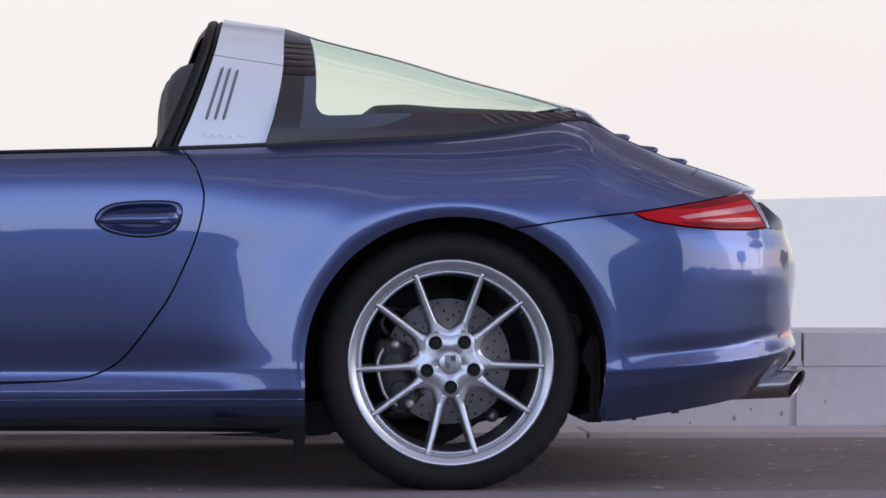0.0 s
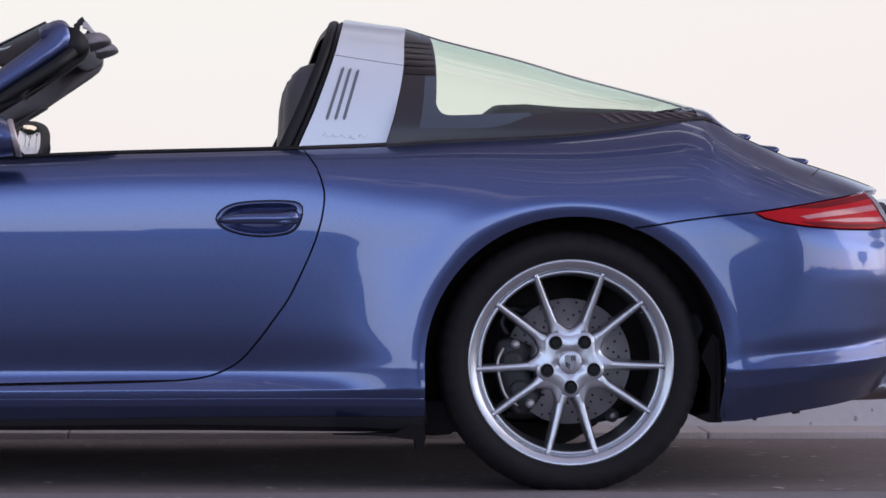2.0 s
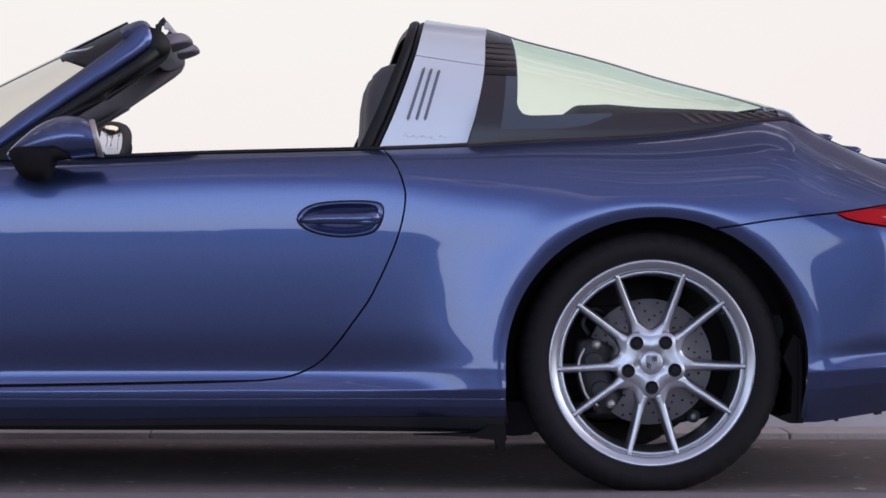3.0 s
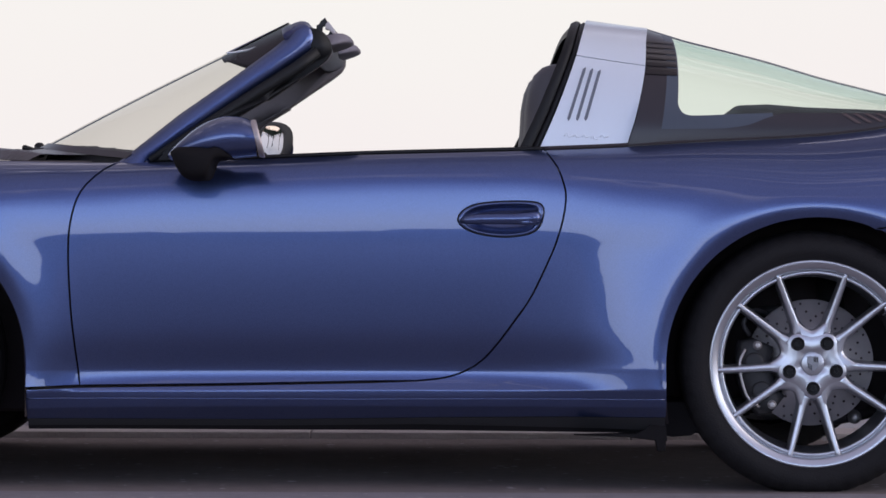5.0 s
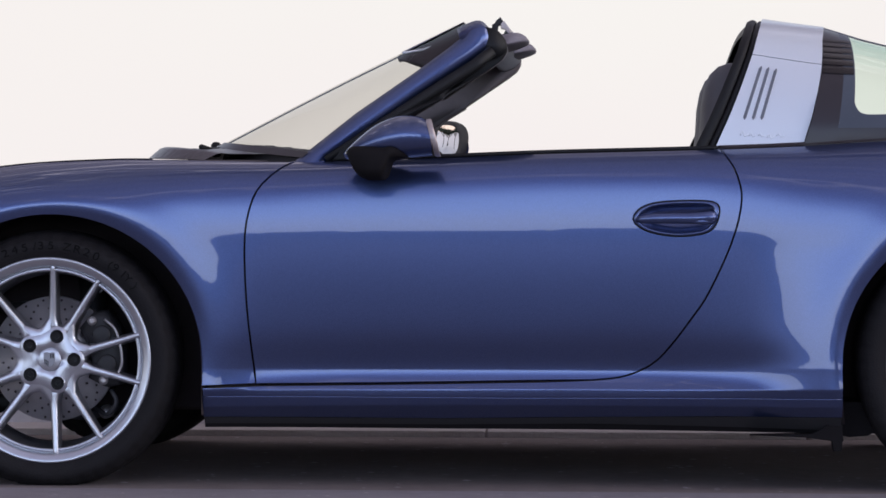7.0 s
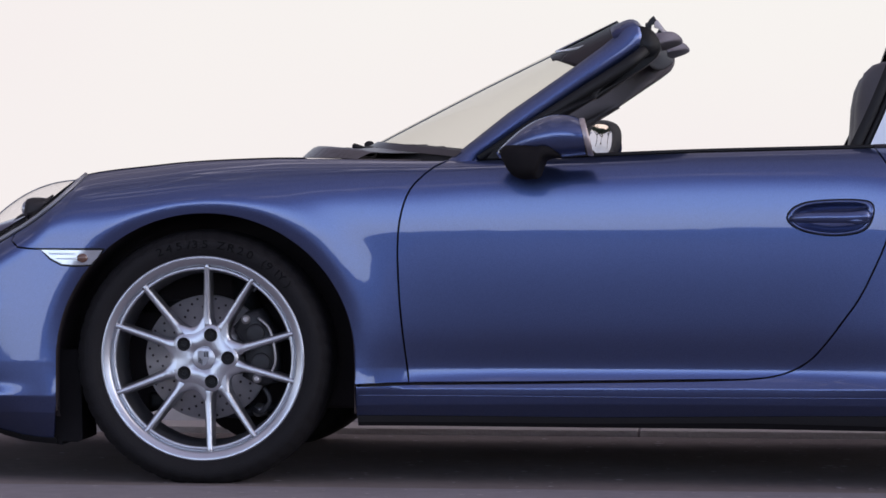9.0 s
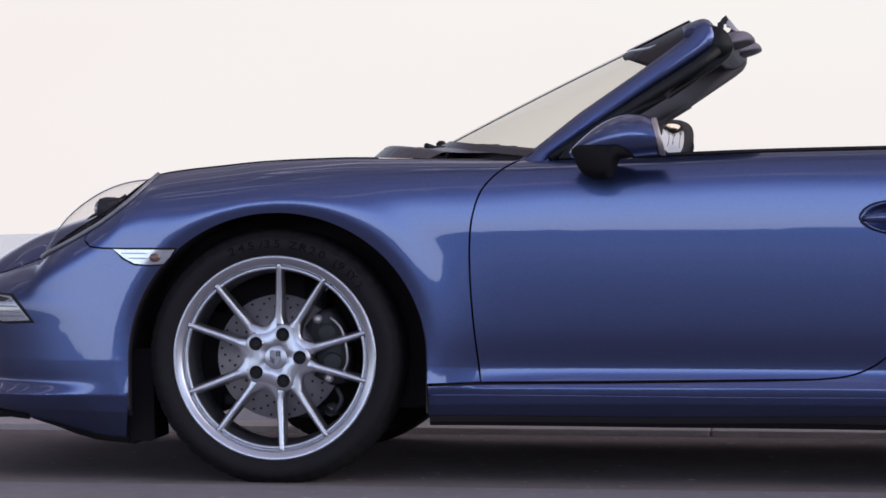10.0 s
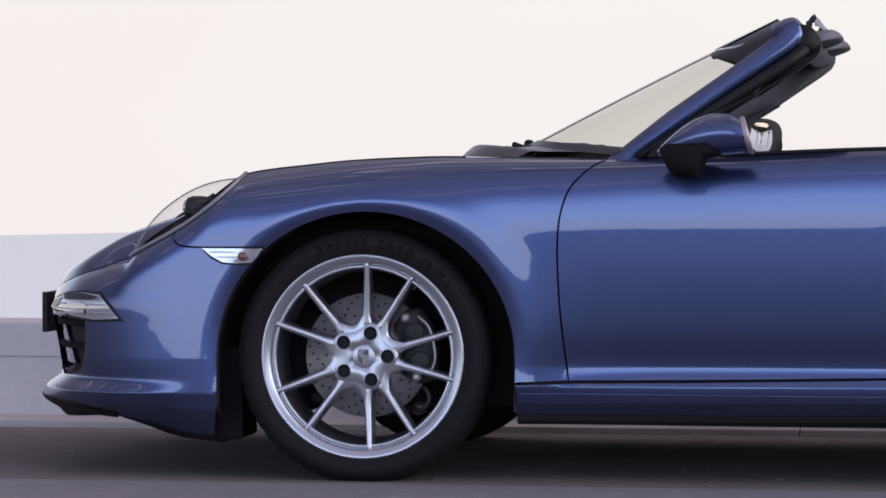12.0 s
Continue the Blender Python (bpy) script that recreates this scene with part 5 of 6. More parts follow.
for side in (-1, 1):
    bm = bmesh.new()
    rows = []
    for (xa, za), (xb, zb), y, th in (((-1.835, 0.852), (-1.735, 0.852), 0.775, 0.05), ((-1.800, 0.878), (-1.722, 0.884), 0.765, 0.05), ((-1.661, 0.991), (-1.592, 0.972), 0.722, 0.05), ((-1.511, 1.098), (-1.455, 1.068), 0.682, 0.048), ((-1.42, 1.166), (-1.366, 1.127), 0.655, 0.045), ((-1.380, 1.200), (-1.328, 1.150), 0.640, 0.045), ((-1.366, 1.226), (-1.309, 1.164), 0.634, 0.045), ((-1.350, 1.235), (-1.302, 1.184), 0.630, 0.045), ((-1.336, 1.236), (-1.304, 1.205), 0.626, 0.04), ((-1.328, 1.231), (-1.310, 1.217), 0.620, 0.035)):
        mx, mz = 0.5 * (xa + xb), 0.5 * (za + zb)
        rows.append([(xa, side * (y - 0.012), za), (xa * 0.75 + xb * 0.25, side * (y + 0.004), za * 0.75 + zb * 0.25), (mx, side * (y + 0.008), mz), (xa * 0.25 + xb * 0.75, side * (y + 0.004), za * 0.25 + zb * 0.75), (xb, side * (y - 0.010), zb), (xb, side * (y - th), zb), (xa, side * (y - th), za)])
    vs = loft(bm, rows, close_u=True)
    bm.faces.new(vs[-1])
    bmesh.ops.recalc_face_normals(bm, faces=bm.faces[:])
    p = part("windscreen_pillar", bm, PAINT, car)
    for poly in p.data.polygons:
        poly.use_smooth = True
    bm = bmesh.new()
    tube(bm, [(-1.735, side * 0.765, 0.868), (-1.60, side * 0.722, 0.957), (-1.455, side * 0.682, 1.052), (-1.35, side * 0.652, 1.120), (-1.300, side * 0.640, 1.160)], [0.010, 0.014, 0.016, 0.017, 0.015], 12)
    part("pillar_seal", bm, BLACK, car, "black rubber pillar seal")
    bm = bmesh.new()
    edge = smooth_line([(x, 0, z) for x, z in ((-1.745, 0.898), (-1.60, 0.995), (-1.455, 1.088), (-1.345, 1.158), (-1.31, 1.180), (-1.285, 1.184), (-1.268, 1.180), (-1.262, 1.166), (-1.268, 1.148), (-1.292, 1.124), (-1.394, 1.064), (-1.5235, 0.986), (-1.62, 0.925), (-1.70, 0.868))], 0.012, True)
    mid = Vector((-1.43, 0, 1.03))
    rows = [[(mid.x + (q.x - mid.x) * g, side * (0.658 - 0.245 * (q.x + 1.43) - d), mid.z + (q.z - mid.z) * g) for q in edge] for g, d in ((0.0, 0.0), (0.90, 0.0), (0.965, 0.003), (1.0, 0.012), (1.0, 0.028), (0.0, 0.028))]
    loft(bm, rows, close_u=True)
    bmesh.ops.remove_doubles(bm, verts=bm.verts[:], dist=1e-5)
    bmesh.ops.recalc_face_normals(bm, faces=bm.faces[:])
    part("pillar_trim", bm, BLACK, car, "black rubber trim behind the pillar")
    bm = bmesh.new()
    rows = [[(mid.x + (q.x - mid.x) * g, side * (0.658 - 0.245 * (q.x + 1.43) - d), mid.z + (q.z - mid.z) * g) for q in edge] for g, d in ((0.0, 0.029), (0.99, 0.029), (0.998, 0.034), (0.998, 0.058), (0.97, 0.066), (0.0, 0.066))]
    loft(bm, rows, close_u=True)
    bmesh.ops.remove_doubles(bm, verts=bm.verts[:], dist=1e-5)
    bmesh.ops.recalc_face_normals(bm, faces=bm.faces[:])
    part("pillar_lining", bm, LINING, car, "grey pillar lining")
    # quarter seal ahead of the door mirror
    bm = bmesh.new()
    prism(bm, [(-1.735, 0.868), (-1.60, 0.955), (-1.575, 0.935), (-1.565, 0.868)], side * 0.765, side * 0.745, 0.003)
    part("mirror_base_plate", bm, BLACK, car, "black triangular mirror base", smooth=False)

for name, mat, sect, lo in (("header", HEADER, [(-0.004, 0.010), (0.022, 0.0235), (0.046, 0.032), (0.066, 0.029), (0.074, 0.010), (0.050, -0.020), (0.010, -0.012)], 0),
                            ("header_seal", BLACK, [(0.058, 0.026), (0.080, 0.029), (0.100, 0.020), (0.120, -0.004), (0.124, -0.030), (0.100, -0.052), (0.066, -0.055), (0.050, -0.020)], 0)):
    bm = bmesh.new()
    rows = []
    ring = smooth_line([(a, 0, b) for a, b in sect], 0.012, True)
    for k in np.linspace(-1, 1, 25):
        c = (1 - abs(k) ** 2.4) * (1.0 if mat is HEADER else 0.30)
        ox, oz = -1.387 - 0.024 * c, 1.193 + 0.036 * c
        rows.append([(ox + q.x, 0.632 * k, oz + q.z) for q in ring])
    vs = loft(bm, rows, close_u=True)
    bm.faces.new(vs[0])
    bm.faces.new(vs[-1])
    bmesh.ops.recalc_face_normals(bm, faces=bm.faces[:])
    part(name, bm, mat, car, "dark blue header rail" if mat is HEADER else "black rubber screen header seal")
LATCH = material("pale_latch_metal", (0.52, 0.45, 0.44), rough=0.4, metal=0.5, vary=0.2, scale=60)
VISOR = material("grey_visor_cloth", (0.22, 0.20, 0.225), rough=0.85, vary=0.2, scale=60, bump=0.2, bump_scale=300)
for y in (-0.36, 0.36):
    bm = bmesh.new()
    rows = []
    for k in np.linspace(-1, 1, 21):
        sc = math.sqrt(max(0.02, 1 - abs(k) ** 4))
        prof = smooth_line([(-0.055, 0, 0.010), (-0.020, 0, 0.028), (0.010, 0, 0.035), (0.034, 0, 0.037), (0.053, 0, 0.028), (0.060, 0, 0.016), (0.050, 0, 0.008), (0.010, 0, -0.006), (-0.03, 0, -0.016), (-0.055, 0, -0.010)], 0.010, True)
        rows.append([(-1.272 + q.x * sc, y + 0.23 * k, 1.179 + q.z * sc) for q in prof])
    vs = loft(bm, rows, close_u=True)
    bm.faces.new(vs[0])
    bm.faces.new(vs[-1])
    bmesh.ops.recalc_face_normals(bm, faces=bm.faces[:])
    part("sun_visor", bm, VISOR, car, "folded grey sun visor")
    bm = bmesh.new()
    prism(bm, [(-1.316, 1.222), (-1.315, 1.244), (-1.308, 1.247), (-1.304, 1.255), (-1.292, 1.265), (-1.284, 1.252), (-1.284, 1.244), (-1.298, 1.240), (-1.300, 1.222)], y + 0.05, y + 0.08, 0.003)
    latch = part("roof_latch", bm, CALIPER, car, "small metal roof latch", smooth=False)
    bm = bmesh.new()
    prism(bm, [(-1.290, 1.247), (-1.282, 1.254), (-1.268, 1.236), (-1.262, 1.221), (-1.268, 1.218), (-1.280, 1.230), (-1.291, 1.233)], y + 0.044, y + 0.086, 0.002)
    part("latch_plate", bm, LATCH, latch, "bright metal latch plate", smooth=False)
# folded visor flaps under the head of the screen
for s0 in (-1, 1):
    bm = bmesh.new()
    rows = []
    for t in np.linspace(0.735, 0.97, 9):
        e = screen_edge(t)
        xc, zc = -2.12 + t * (-1.41 + 2.12), 0.910 + t * (1.262 - 0.910)
        row = []
        for k in np.linspace(0.0, 0.95, 14):
            q = Vector((xc + (e.x - xc) * k ** 2.3 + 0.008, s0 * -e.y * k, zc + (e.z - zc) * k ** 2.3 - 0.011))
            row.append(q)
        rows.append(row)
    loft(bm, rows)
    flap = part("visor_flap", bm, CAVITY, car, "dark folded visor flap")
    md = flap.modifiers.new("thickness", "SOLIDIFY")
    md.thickness = 0.010
    bm = bmesh.new()
    tube(bm, smooth_line([(-1.551, s0 * 0.46, 1.160), (-1.50, s0 * 0.43, 1.170), (-1.481, s0 * 0.42, 1.176), (-1.435, s0 * 0.41, 1.190)], 0.01), 0.0035, 6)
    part("mirror_edge", bm, SILVER, flap, "pale strip along the vanity mirror")
bm = bmesh.new()
box(bm, -1.470, -1.440, -0.12, 0.12, 1.125, 1.185, 0.012)
tube(bm, [(-1.47, 0, 1.17), (-1.50, 0, 1.20)], 0.012, 8)
part("interior_mirror", bm, BLACK, car, "black interior mirror")


# door mirrors
def door_mirror(side):
    toe = 0.40 if side > 0 else 0.06

    bm = bmesh.new()
    rows = []
    top = curve_of((-1.672, 0.884), (-1.655, 0.902), (-1.630, 0.924), (-1.598, 0.948), (-1.553, 0.971), (-1.498, 0.982), (-1.460, 0.980), (-1.436, 0.970))
    low = curve_of((-1.672, 0.878), (-1.662, 0.868), (-1.640, 0.866), (-1.582, 0.866), (-1.500, 0.872), (-1.436, 0.878))
    inn = curve_of((-1.672, 0.955), (-1.662, 0.90), (-1.640, 0.875), (-1.582, 0.86), (-1.436, 0.86))
    out = curve_of((-1.672, 0.965), (-1.662, 1.01), (-1.640, 1.040), (-1.582, 1.075), (-1.523, 1.092), (-1.475, 1.097), (-1.436, 1.088))
    for f in range(25):
        x = -1.672 + 0.236 * (f / 24) ** 1.6
        zt, zb, yi, yo = float(top(x)), float(low(x)), float(inn(x)), float(out(x))
        cy, cz, hy, hz = 0.5 * (yi + yo), 0.5 * (zt + zb), 0.5 * (yo - yi), 0.5 * (zt - zb)
        row = []
        for a in (2 * math.pi * k / 48 for k in range(48)):
            c, s = math.cos(a), math.sin(a)
            zz = cz + hz * math.copysign(abs(s) ** 0.85, s)
            yy = cy + hy * math.copysign(abs(c) ** 0.85, c)
            row.append((x - 0.13 * (zz - 0.88) * max(0.4, min(1, (x + 1.60) / 0.1)) + toe * (yy - 1.085) * max(0, min(1, (x + 1.62) / 0.15)), side * yy, zz))
        rows.append(row)
    vs = loft(bm, rows, close_u=True)
    bm.faces.new(vs[0][::-1])
    bmesh.ops.recalc_face_normals(bm, faces=bm.faces[:])
    body = part("door_mirror", bm, PAINT, car, "blue door mirror with black foot")
    # rim and glass
    cy, cz = 0.9775, 0.935 if side > 0 else 0.9245
    lean = -0.07 if side > 0 else 0.26

    def oval(x, hy, hz, cy=cy):
        out = []
        for a in (2 * math.pi * k / 32 for k in range(32)):
            c, s = math.cos(a), math.sin(a)
            zz = cz + hz * math.copysign(abs(s) ** 0.8, s)
            yy = cy + hy * math.copysign(abs(c) ** 0.8, c)
            out.append((x - lean * (zz - 0.88) + toe * (yy - 1.085), side * yy, zz))
        return out
    bm = bmesh.new()
    if side > 0:
        loft(bm, [oval(-1.480, 0.1178, 0.0640), oval(-1.458, 0.1165, 0.0630), oval(-1.447, 0.112, 0.059), oval(-1.457, 0.084, 0.050, 0.953)], close_u=True)
    else:
        loft(bm, [oval(-1.430, 0.1120, 0.0465), oval(-1.422, 0.1145, 0.0490), oval(-1.415, 0.1135, 0.0485), oval(-1.419, 0.104, 0.044)], close_u=True)
    bmesh.ops.recalc_face_normals(bm, faces=bm.faces[:])
    part("mirror_rim", bm, BLACK if side > 0 else LATCH, body, "dark mirror rim" if side > 0 else "pale mirror rim")
    bm = bmesh.new()
    hy, hz, gy, gx = (0.084, 0.050, 0.953, -1.454) if side > 0 else (0.104, 0.044, cy, -1.421)
    loft(bm, [[Vector(q).lerp(Vector((gx - lean * (cz - 0.88) + toe * (gy - 1.085), side * gy, cz)), 1 - r) + Vector((0.0035 * (1 - r * r), 0, 0)) for q in oval(gx, hy, hz, gy)] for r in np.linspace(0.02, 1, 9)], close_u=True)
    bmesh.ops.recalc_face_normals(bm, faces=bm.faces[:])
    part("mirror_glass", bm, MIRROR, body, "silvered convex mirror glass")
    bm = bmesh.new()
    rows = []
    top = curve_of((-1.662, 0.889), (-1.652, 0.899), (-1.638, 0.905), (-1.591, 0.910), (-1.538, 0.910), (-1.520, 0.903), (-1.508, 0.888), (-1.499, 0.876))
    low = curve_of((-1.662, 0.886), (-1.650, 0.859), (-1.638, 0.836), (-1.622, 0.821), (-1.597, 0.814), (-1.566, 0.816), (-1.558, 0.830), (-1.551, 0.857), (-1.540, 0.866), (-1.499, 0.872))
    for f in range(41):
        x = -1.662 + 0.163 * (0.5 - 0.5 * math.cos(math.pi * f / 40))
        round_off = math.sin(math.pi * min(1, max(0.02, f / 40))) ** 0.4
        zt, zb = float(top(x)), float(low(x))
        cy2, cz2, hy, hz = 0.955, 0.5 * (zt + zb), 0.145 * round_off, 0.5 * (zt - zb)
        rows.append([(x, side * (cy2 + hy * math.copysign(abs(math.cos(a)) ** 0.6, math.cos(a))), cz2 + hz * math.copysign(abs(math.sin(a)) ** 0.6, math.sin(a))) for a in (2 * math.pi * k / 40 for k in range(40))])
    vs = loft(bm, rows, close_u=True)
    bm.faces.new(vs[0])
    bm.faces.new(vs[-1])
    bmesh.ops.recalc_face_normals(bm, faces=bm.faces[:])
    part("mirror_foot", bm, MATTE, body, "black plastic mirror foot")


door_mirror(-1)
door_mirror(1)

# scuttle and wipers
bm = bmesh.new()
rows = []
for k in np.linspace(-1, 1, 21):
    sc = 1 - 0.45 * abs(k) ** 4
    rows.append([(-2.295 + 1.1 * a + 0.22 * abs(k) ** 2.2, 0.60 * k, 0.862 + 1.14 * b * sc) for a, b in ((0.0, 0.010), (0.0136, 0.022), (0.030, 0.035), (0.042, 0.0386), (0.065, 0.036), (0.10, 0.035), (0.16, 0.0355), (0.22, 0.026), (0.24, 0.004))])
loft(bm, rows)
loft(bm, [[(x, y, 0.866 - 0.02 * max(0, abs(y) - 0.6) / 0.14) for y in np.linspace(-0.73, 0.73, 9)] for x in (-2.26, -2.0, -1.85, -1.76)])
box(bm, -2.22, -1.78, -0.62, 0.62, 0.80, 0.868)
part("scuttle", bm, SCUTTLE, car, "dark brownish scuttle panel")
for y in (-0.42, 0.12):
    bm = bmesh.new()
    lathe(bm, [(0.015, -0.02), (0.015, 0.012), (0.010, 0.018), (0.0005, 0.020)], 14)
    bmesh.ops.rotate(bm, verts=bm.verts[:], cent=(0, 0, 0), matrix=Matrix.Rotation(radians(70), 3, "X"))
    bmesh.ops.translate(bm, verts=bm.verts[:], vec=(-2.125, y, 0.903 if y > 0 else 0.880))
    tube(bm, [(-2.105, y, 0.904), (-2.085, y + 0.05, 0.898), (-2.03, y + 0.3, 0.902), (-1.99, y + 0.5, 0.907)], [0.008, 0.006, 0.005, 0.004], 8)
    tube(bm, [(-2.05, y + 0.05, 0.897), (-2.01, y + 0.3, 0.907), (-1.96, y + 0.56, 0.910)], 0.004, 6)
    part("wiper", bm, BLACK, car, "black windscreen wiper")

# ---- lamps, handle, exhausts and other fittings ----
LAMPRIM = material("grey_lamp_rim", (0.30, 0.30, 0.32), rough=0.35, metal=0.3, vary=0.1, scale=60)


def headlamp(side):
    """Oval lamp: dark bowl with projector under a clear bulging cover."""
    a, b = Vector((-3.135, 0.68, 0.592)), Vector((-2.806, 0.600, 0.826))
    u = (b - a) * 0.5
    c = (a + b) * 0.5 + Vector((0.585, 0, -0.81)) * 0.022
    w = Vector((0.117, 0.97, -0.162)).normalized()
    n = u.cross(w).normalized()
    if n.z < 0:
        n = -n
    hw = 0.120

    def flip(p):
        return Vector((p.x, side * p.y, p.z))

    def cap(h, scale, power=2.0):
        rows = []
        for r in np.linspace(0, 1, 12):
            rows.append([flip(c + u * scale * r * math.cos(t) + w * hw * scale * r * math.sin(t) + n * h * (1 - r ** power)) for t in (2 * math.pi * k / 40 for k in range(40))])
        return rows
    bm = bmesh.new()
    loft(bm, cap(-0.035, 1.0, 3.0), close_u=True)
    bmesh.ops.remove_doubles(bm, verts=bm.verts[:], dist=1e-5)
    bowl = part("headlamp", bm, DARKGREY, car, "oval headlamp with clear bulging cover")
    bm = bmesh.new()
    loft(bm, cap(0.074, 1.0, 2.2), close_u=True)
    bmesh.ops.remove_doubles(bm, verts=bm.verts[:], dist=1e-5)
    cover = part("lamp_cover", bm, LENSGLASS, bowl, "clear lamp cover")
    cover.visible_shadow = False
    bm = bmesh.new()
    tube(bm, [flip(c + u * r + n * 0.074 * (1 - abs(r) ** 2.2)) for r in np.linspace(-1, 1, 40)], 0.0018, 6)
    part("cover_edge", bm, LAMPRIM, bowl, "grey edge of the lamp cover")
    bm = bmesh.new()
    tube(bm, [flip(c + u * math.cos(t) + w * hw * math.sin(t) + n * 0.002) for t in (2 * math.pi * k / 60 for k in range(61))], 0.0055, 8, cap=False)
    part("lamp_rim", bm, LAMPRIM, bowl, "thin silver lamp rim")
    bm = bmesh.new()
    ax = Vector((-1, 0, 0.1)).normalized()
    p0 = c + u * 0.22 + n * 0.012
    tube(bm, [flip(p0 + ax * -0.06), flip(p0 + ax * 0.01), flip(p0 + ax * 0.03), flip(p0 + ax * 0.045)], [0.034, 0.034, 0.032, 0.026], 20)
    part("projector", bm, CALIPER, bowl, "dark projector lamp")
    bm = bmesh.new()
    tube(bm, [flip(p0 + ax * 0.040), flip(p0 + ax * 0.052), flip(p0 + ax * 0.058)], [0.026, 0.018, 0.004], 20)
    part("projector_lens", bm, CLEARLENS, bowl)
    bm = bmesh.new()
    tube(bm, [flip(c - u * 0.85 + n * 0.006 + w * 0.01), flip(c - u * 0.1 + n * 0.018 + w * -0.01), flip(c + u * 0.45 + n * 0.02)], [0.008, 0.018, 0.012], 10)
    part("lamp_bezel", bm, CALIPER, bowl, "dark inner bezel")
    bm = bmesh.new()
    tube(bm, [flip(c + u * (-0.30) - w * 0.085 + n * 0.002), flip(c + u * -0.18 - w * 0.095 + n * 0.004)], 0.004, 6)
    part("lamp_reflector", bm, CHROME, bowl)


headlamp(-1)
headlamp(1)
DRL = [(-3.385, 0.452), (-3.350, 0.478), (-3.300, 0.494), (-3.235, 0.500), (-3.175, 0.497), (-3.146, 0.471), (-3.113, 0.434), (-3.19, 0.429), (-3.27, 0.438), (-3.30, 0.448)]
IND = [(-2.884, 0.6255), (-2.718, 0.6255), (-2.731, 0.605), (-2.748, 0.587), (-2.790, 0.584), (-2.825, 0.587), (-2.855, 0.602)]
AMBER = material("amber_bulb", (0.17, 0.085, 0.06), rough=0.25, vary=0.2, scale=60, coat=1.0)
for side in (-1, 1):
    panel("lamp_seal", [(-3.394, 0.447), (-3.352, 0.484), (-3.300, 0.500), (-3.235, 0.506), (-3.170, 0.503), (-3.138, 0.473), (-3.100, 0.428), (-3.19, 0.423), (-3.27, 0.431), (-3.31, 0.442)], car, BLACK, side=side, step=0.012, gap=0, lift=0.001, depth=0.01, label="black lamp seal")
    d = panel("running_light", DRL, car, CLEARLENS, side=side, step=0.012, gap=0.001, lift=0.004, depth=0.016, label="clear daytime running light")
    panel("light_bar", [(-3.31, 0.492), (-3.30, 0.478), (-3.19, 0.482), (-3.178, 0.490), (-3.235, 0.497)], d, DARKGREY, side=side, step=0.012, gap=0.0, lift=0.0055, depth=0.004, label="dark upper edge of the lamp")
    panel("side_reflector", [(-3.221, 0.466), (-3.217, 0.466), (-3.214, 0.444), (-3.221, 0.444)], d, DARKRED, side=side, step=0.01, gap=0, lift=0.0055, depth=0.004, label="small red reflector")
    # two added patches give the lens its dark and bright reflections
    panel("lamp_patch", [(-3.372, 0.456), (-3.348, 0.474), (-3.318, 0.480), (-3.322, 0.466), (-3.345, 0.455)], d, LAMPRIM, side=side, step=0.012, gap=0.0, lift=0.0064, depth=0.006, label="grey patch for a dark reflection in the lamp")
    panel("lamp_patch", [(-3.29, 0.474), (-3.235, 0.476), (-3.20, 0.460), (-3.27, 0.456)], d, CHROME, side=side, step=0.012, gap=0.0, lift=0.0064, depth=0.006, label="bright patch for a reflection in the lamp")
    i = panel("side_indicator", IND, car, CLEARLENS, side=side, step=0.012, gap=0.001, lift=0.003, label="clear side indicator lens")
    bm = bmesh.new()
    w, z = skin([-2.770], [float(s_of(-2.770, 0.604))])
    lathe(bm, [(0.013, 0.004), (0.012, -0.004), (0.007, -0.007), (0.0004, -0.008)], 16)
    bmesh.ops.scale(bm, vec=(1.15, side * -1, 0.95), verts=bm.verts[:])
    bmesh.ops.translate(bm, verts=bm.verts[:], vec=(-2.770, side * (float(w[0]) + 0.002), 0.604))
    bmesh.ops.recalc_face_normals(bm, faces=bm.faces[:])
    part("bulb", bm, AMBER, i, "amber bulb")
    panel("indicator_edge", [(-2.889, 0.629), (-2.712, 0.629), (-2.745, 0.583), (-2.79, 0.580), (-2.828, 0.583), (-2.859, 0.599)], car, BLACK, side=side, step=0.014, gap=0, lift=0.0008, depth=0.006, label="black indicator seal")
    # tail light: pale strips over the red lens
    tl = [o for o in car.children if o.name.startswith("tail_light")][0 if side < 0 else 1]
    panel("lens_strip", [(0.60, 0.727), (0.70, 0.742), (0.822, 0.756), (0.828, 0.742), (0.70, 0.728), (0.62, 0.720)], tl, PINKLENS, side=side, step=0.012, gap=0, lift=0.0035, depth=0.003, label="pale pink lens strip")
    panel("lens_strip", [(0.655, 0.716), (0.74, 0.722), (0.838, 0.724), (0.842, 0.713), (0.74, 0.711)], tl, PINKLENS, side=side, step=0.012, gap=0, lift=0.0035, depth=0.003, label="pale pink lens strip")
    panel("lens_band", [(0.575, 0.748), (0.64, 0.758), (0.74, 0.774), (0.808, 0.785), (0.816, 0.772), (0.74, 0.760), (0.66, 0.748)], tl, DARKRED, side=side, step=0.012, gap=0, lift=0.003, depth=0.003, label="dark red lens band")
    panel("lens_band", [(0.60, 0.714), (0.66, 0.712), (0.74, 0.707), (0.845, 0.707), (0.850, 0.699), (0.74, 0.699), (0.64, 0.704)], tl, DARKRED, side=side, step=0.012, gap=0, lift=0.003, depth=0.003, label="dark red lens band")
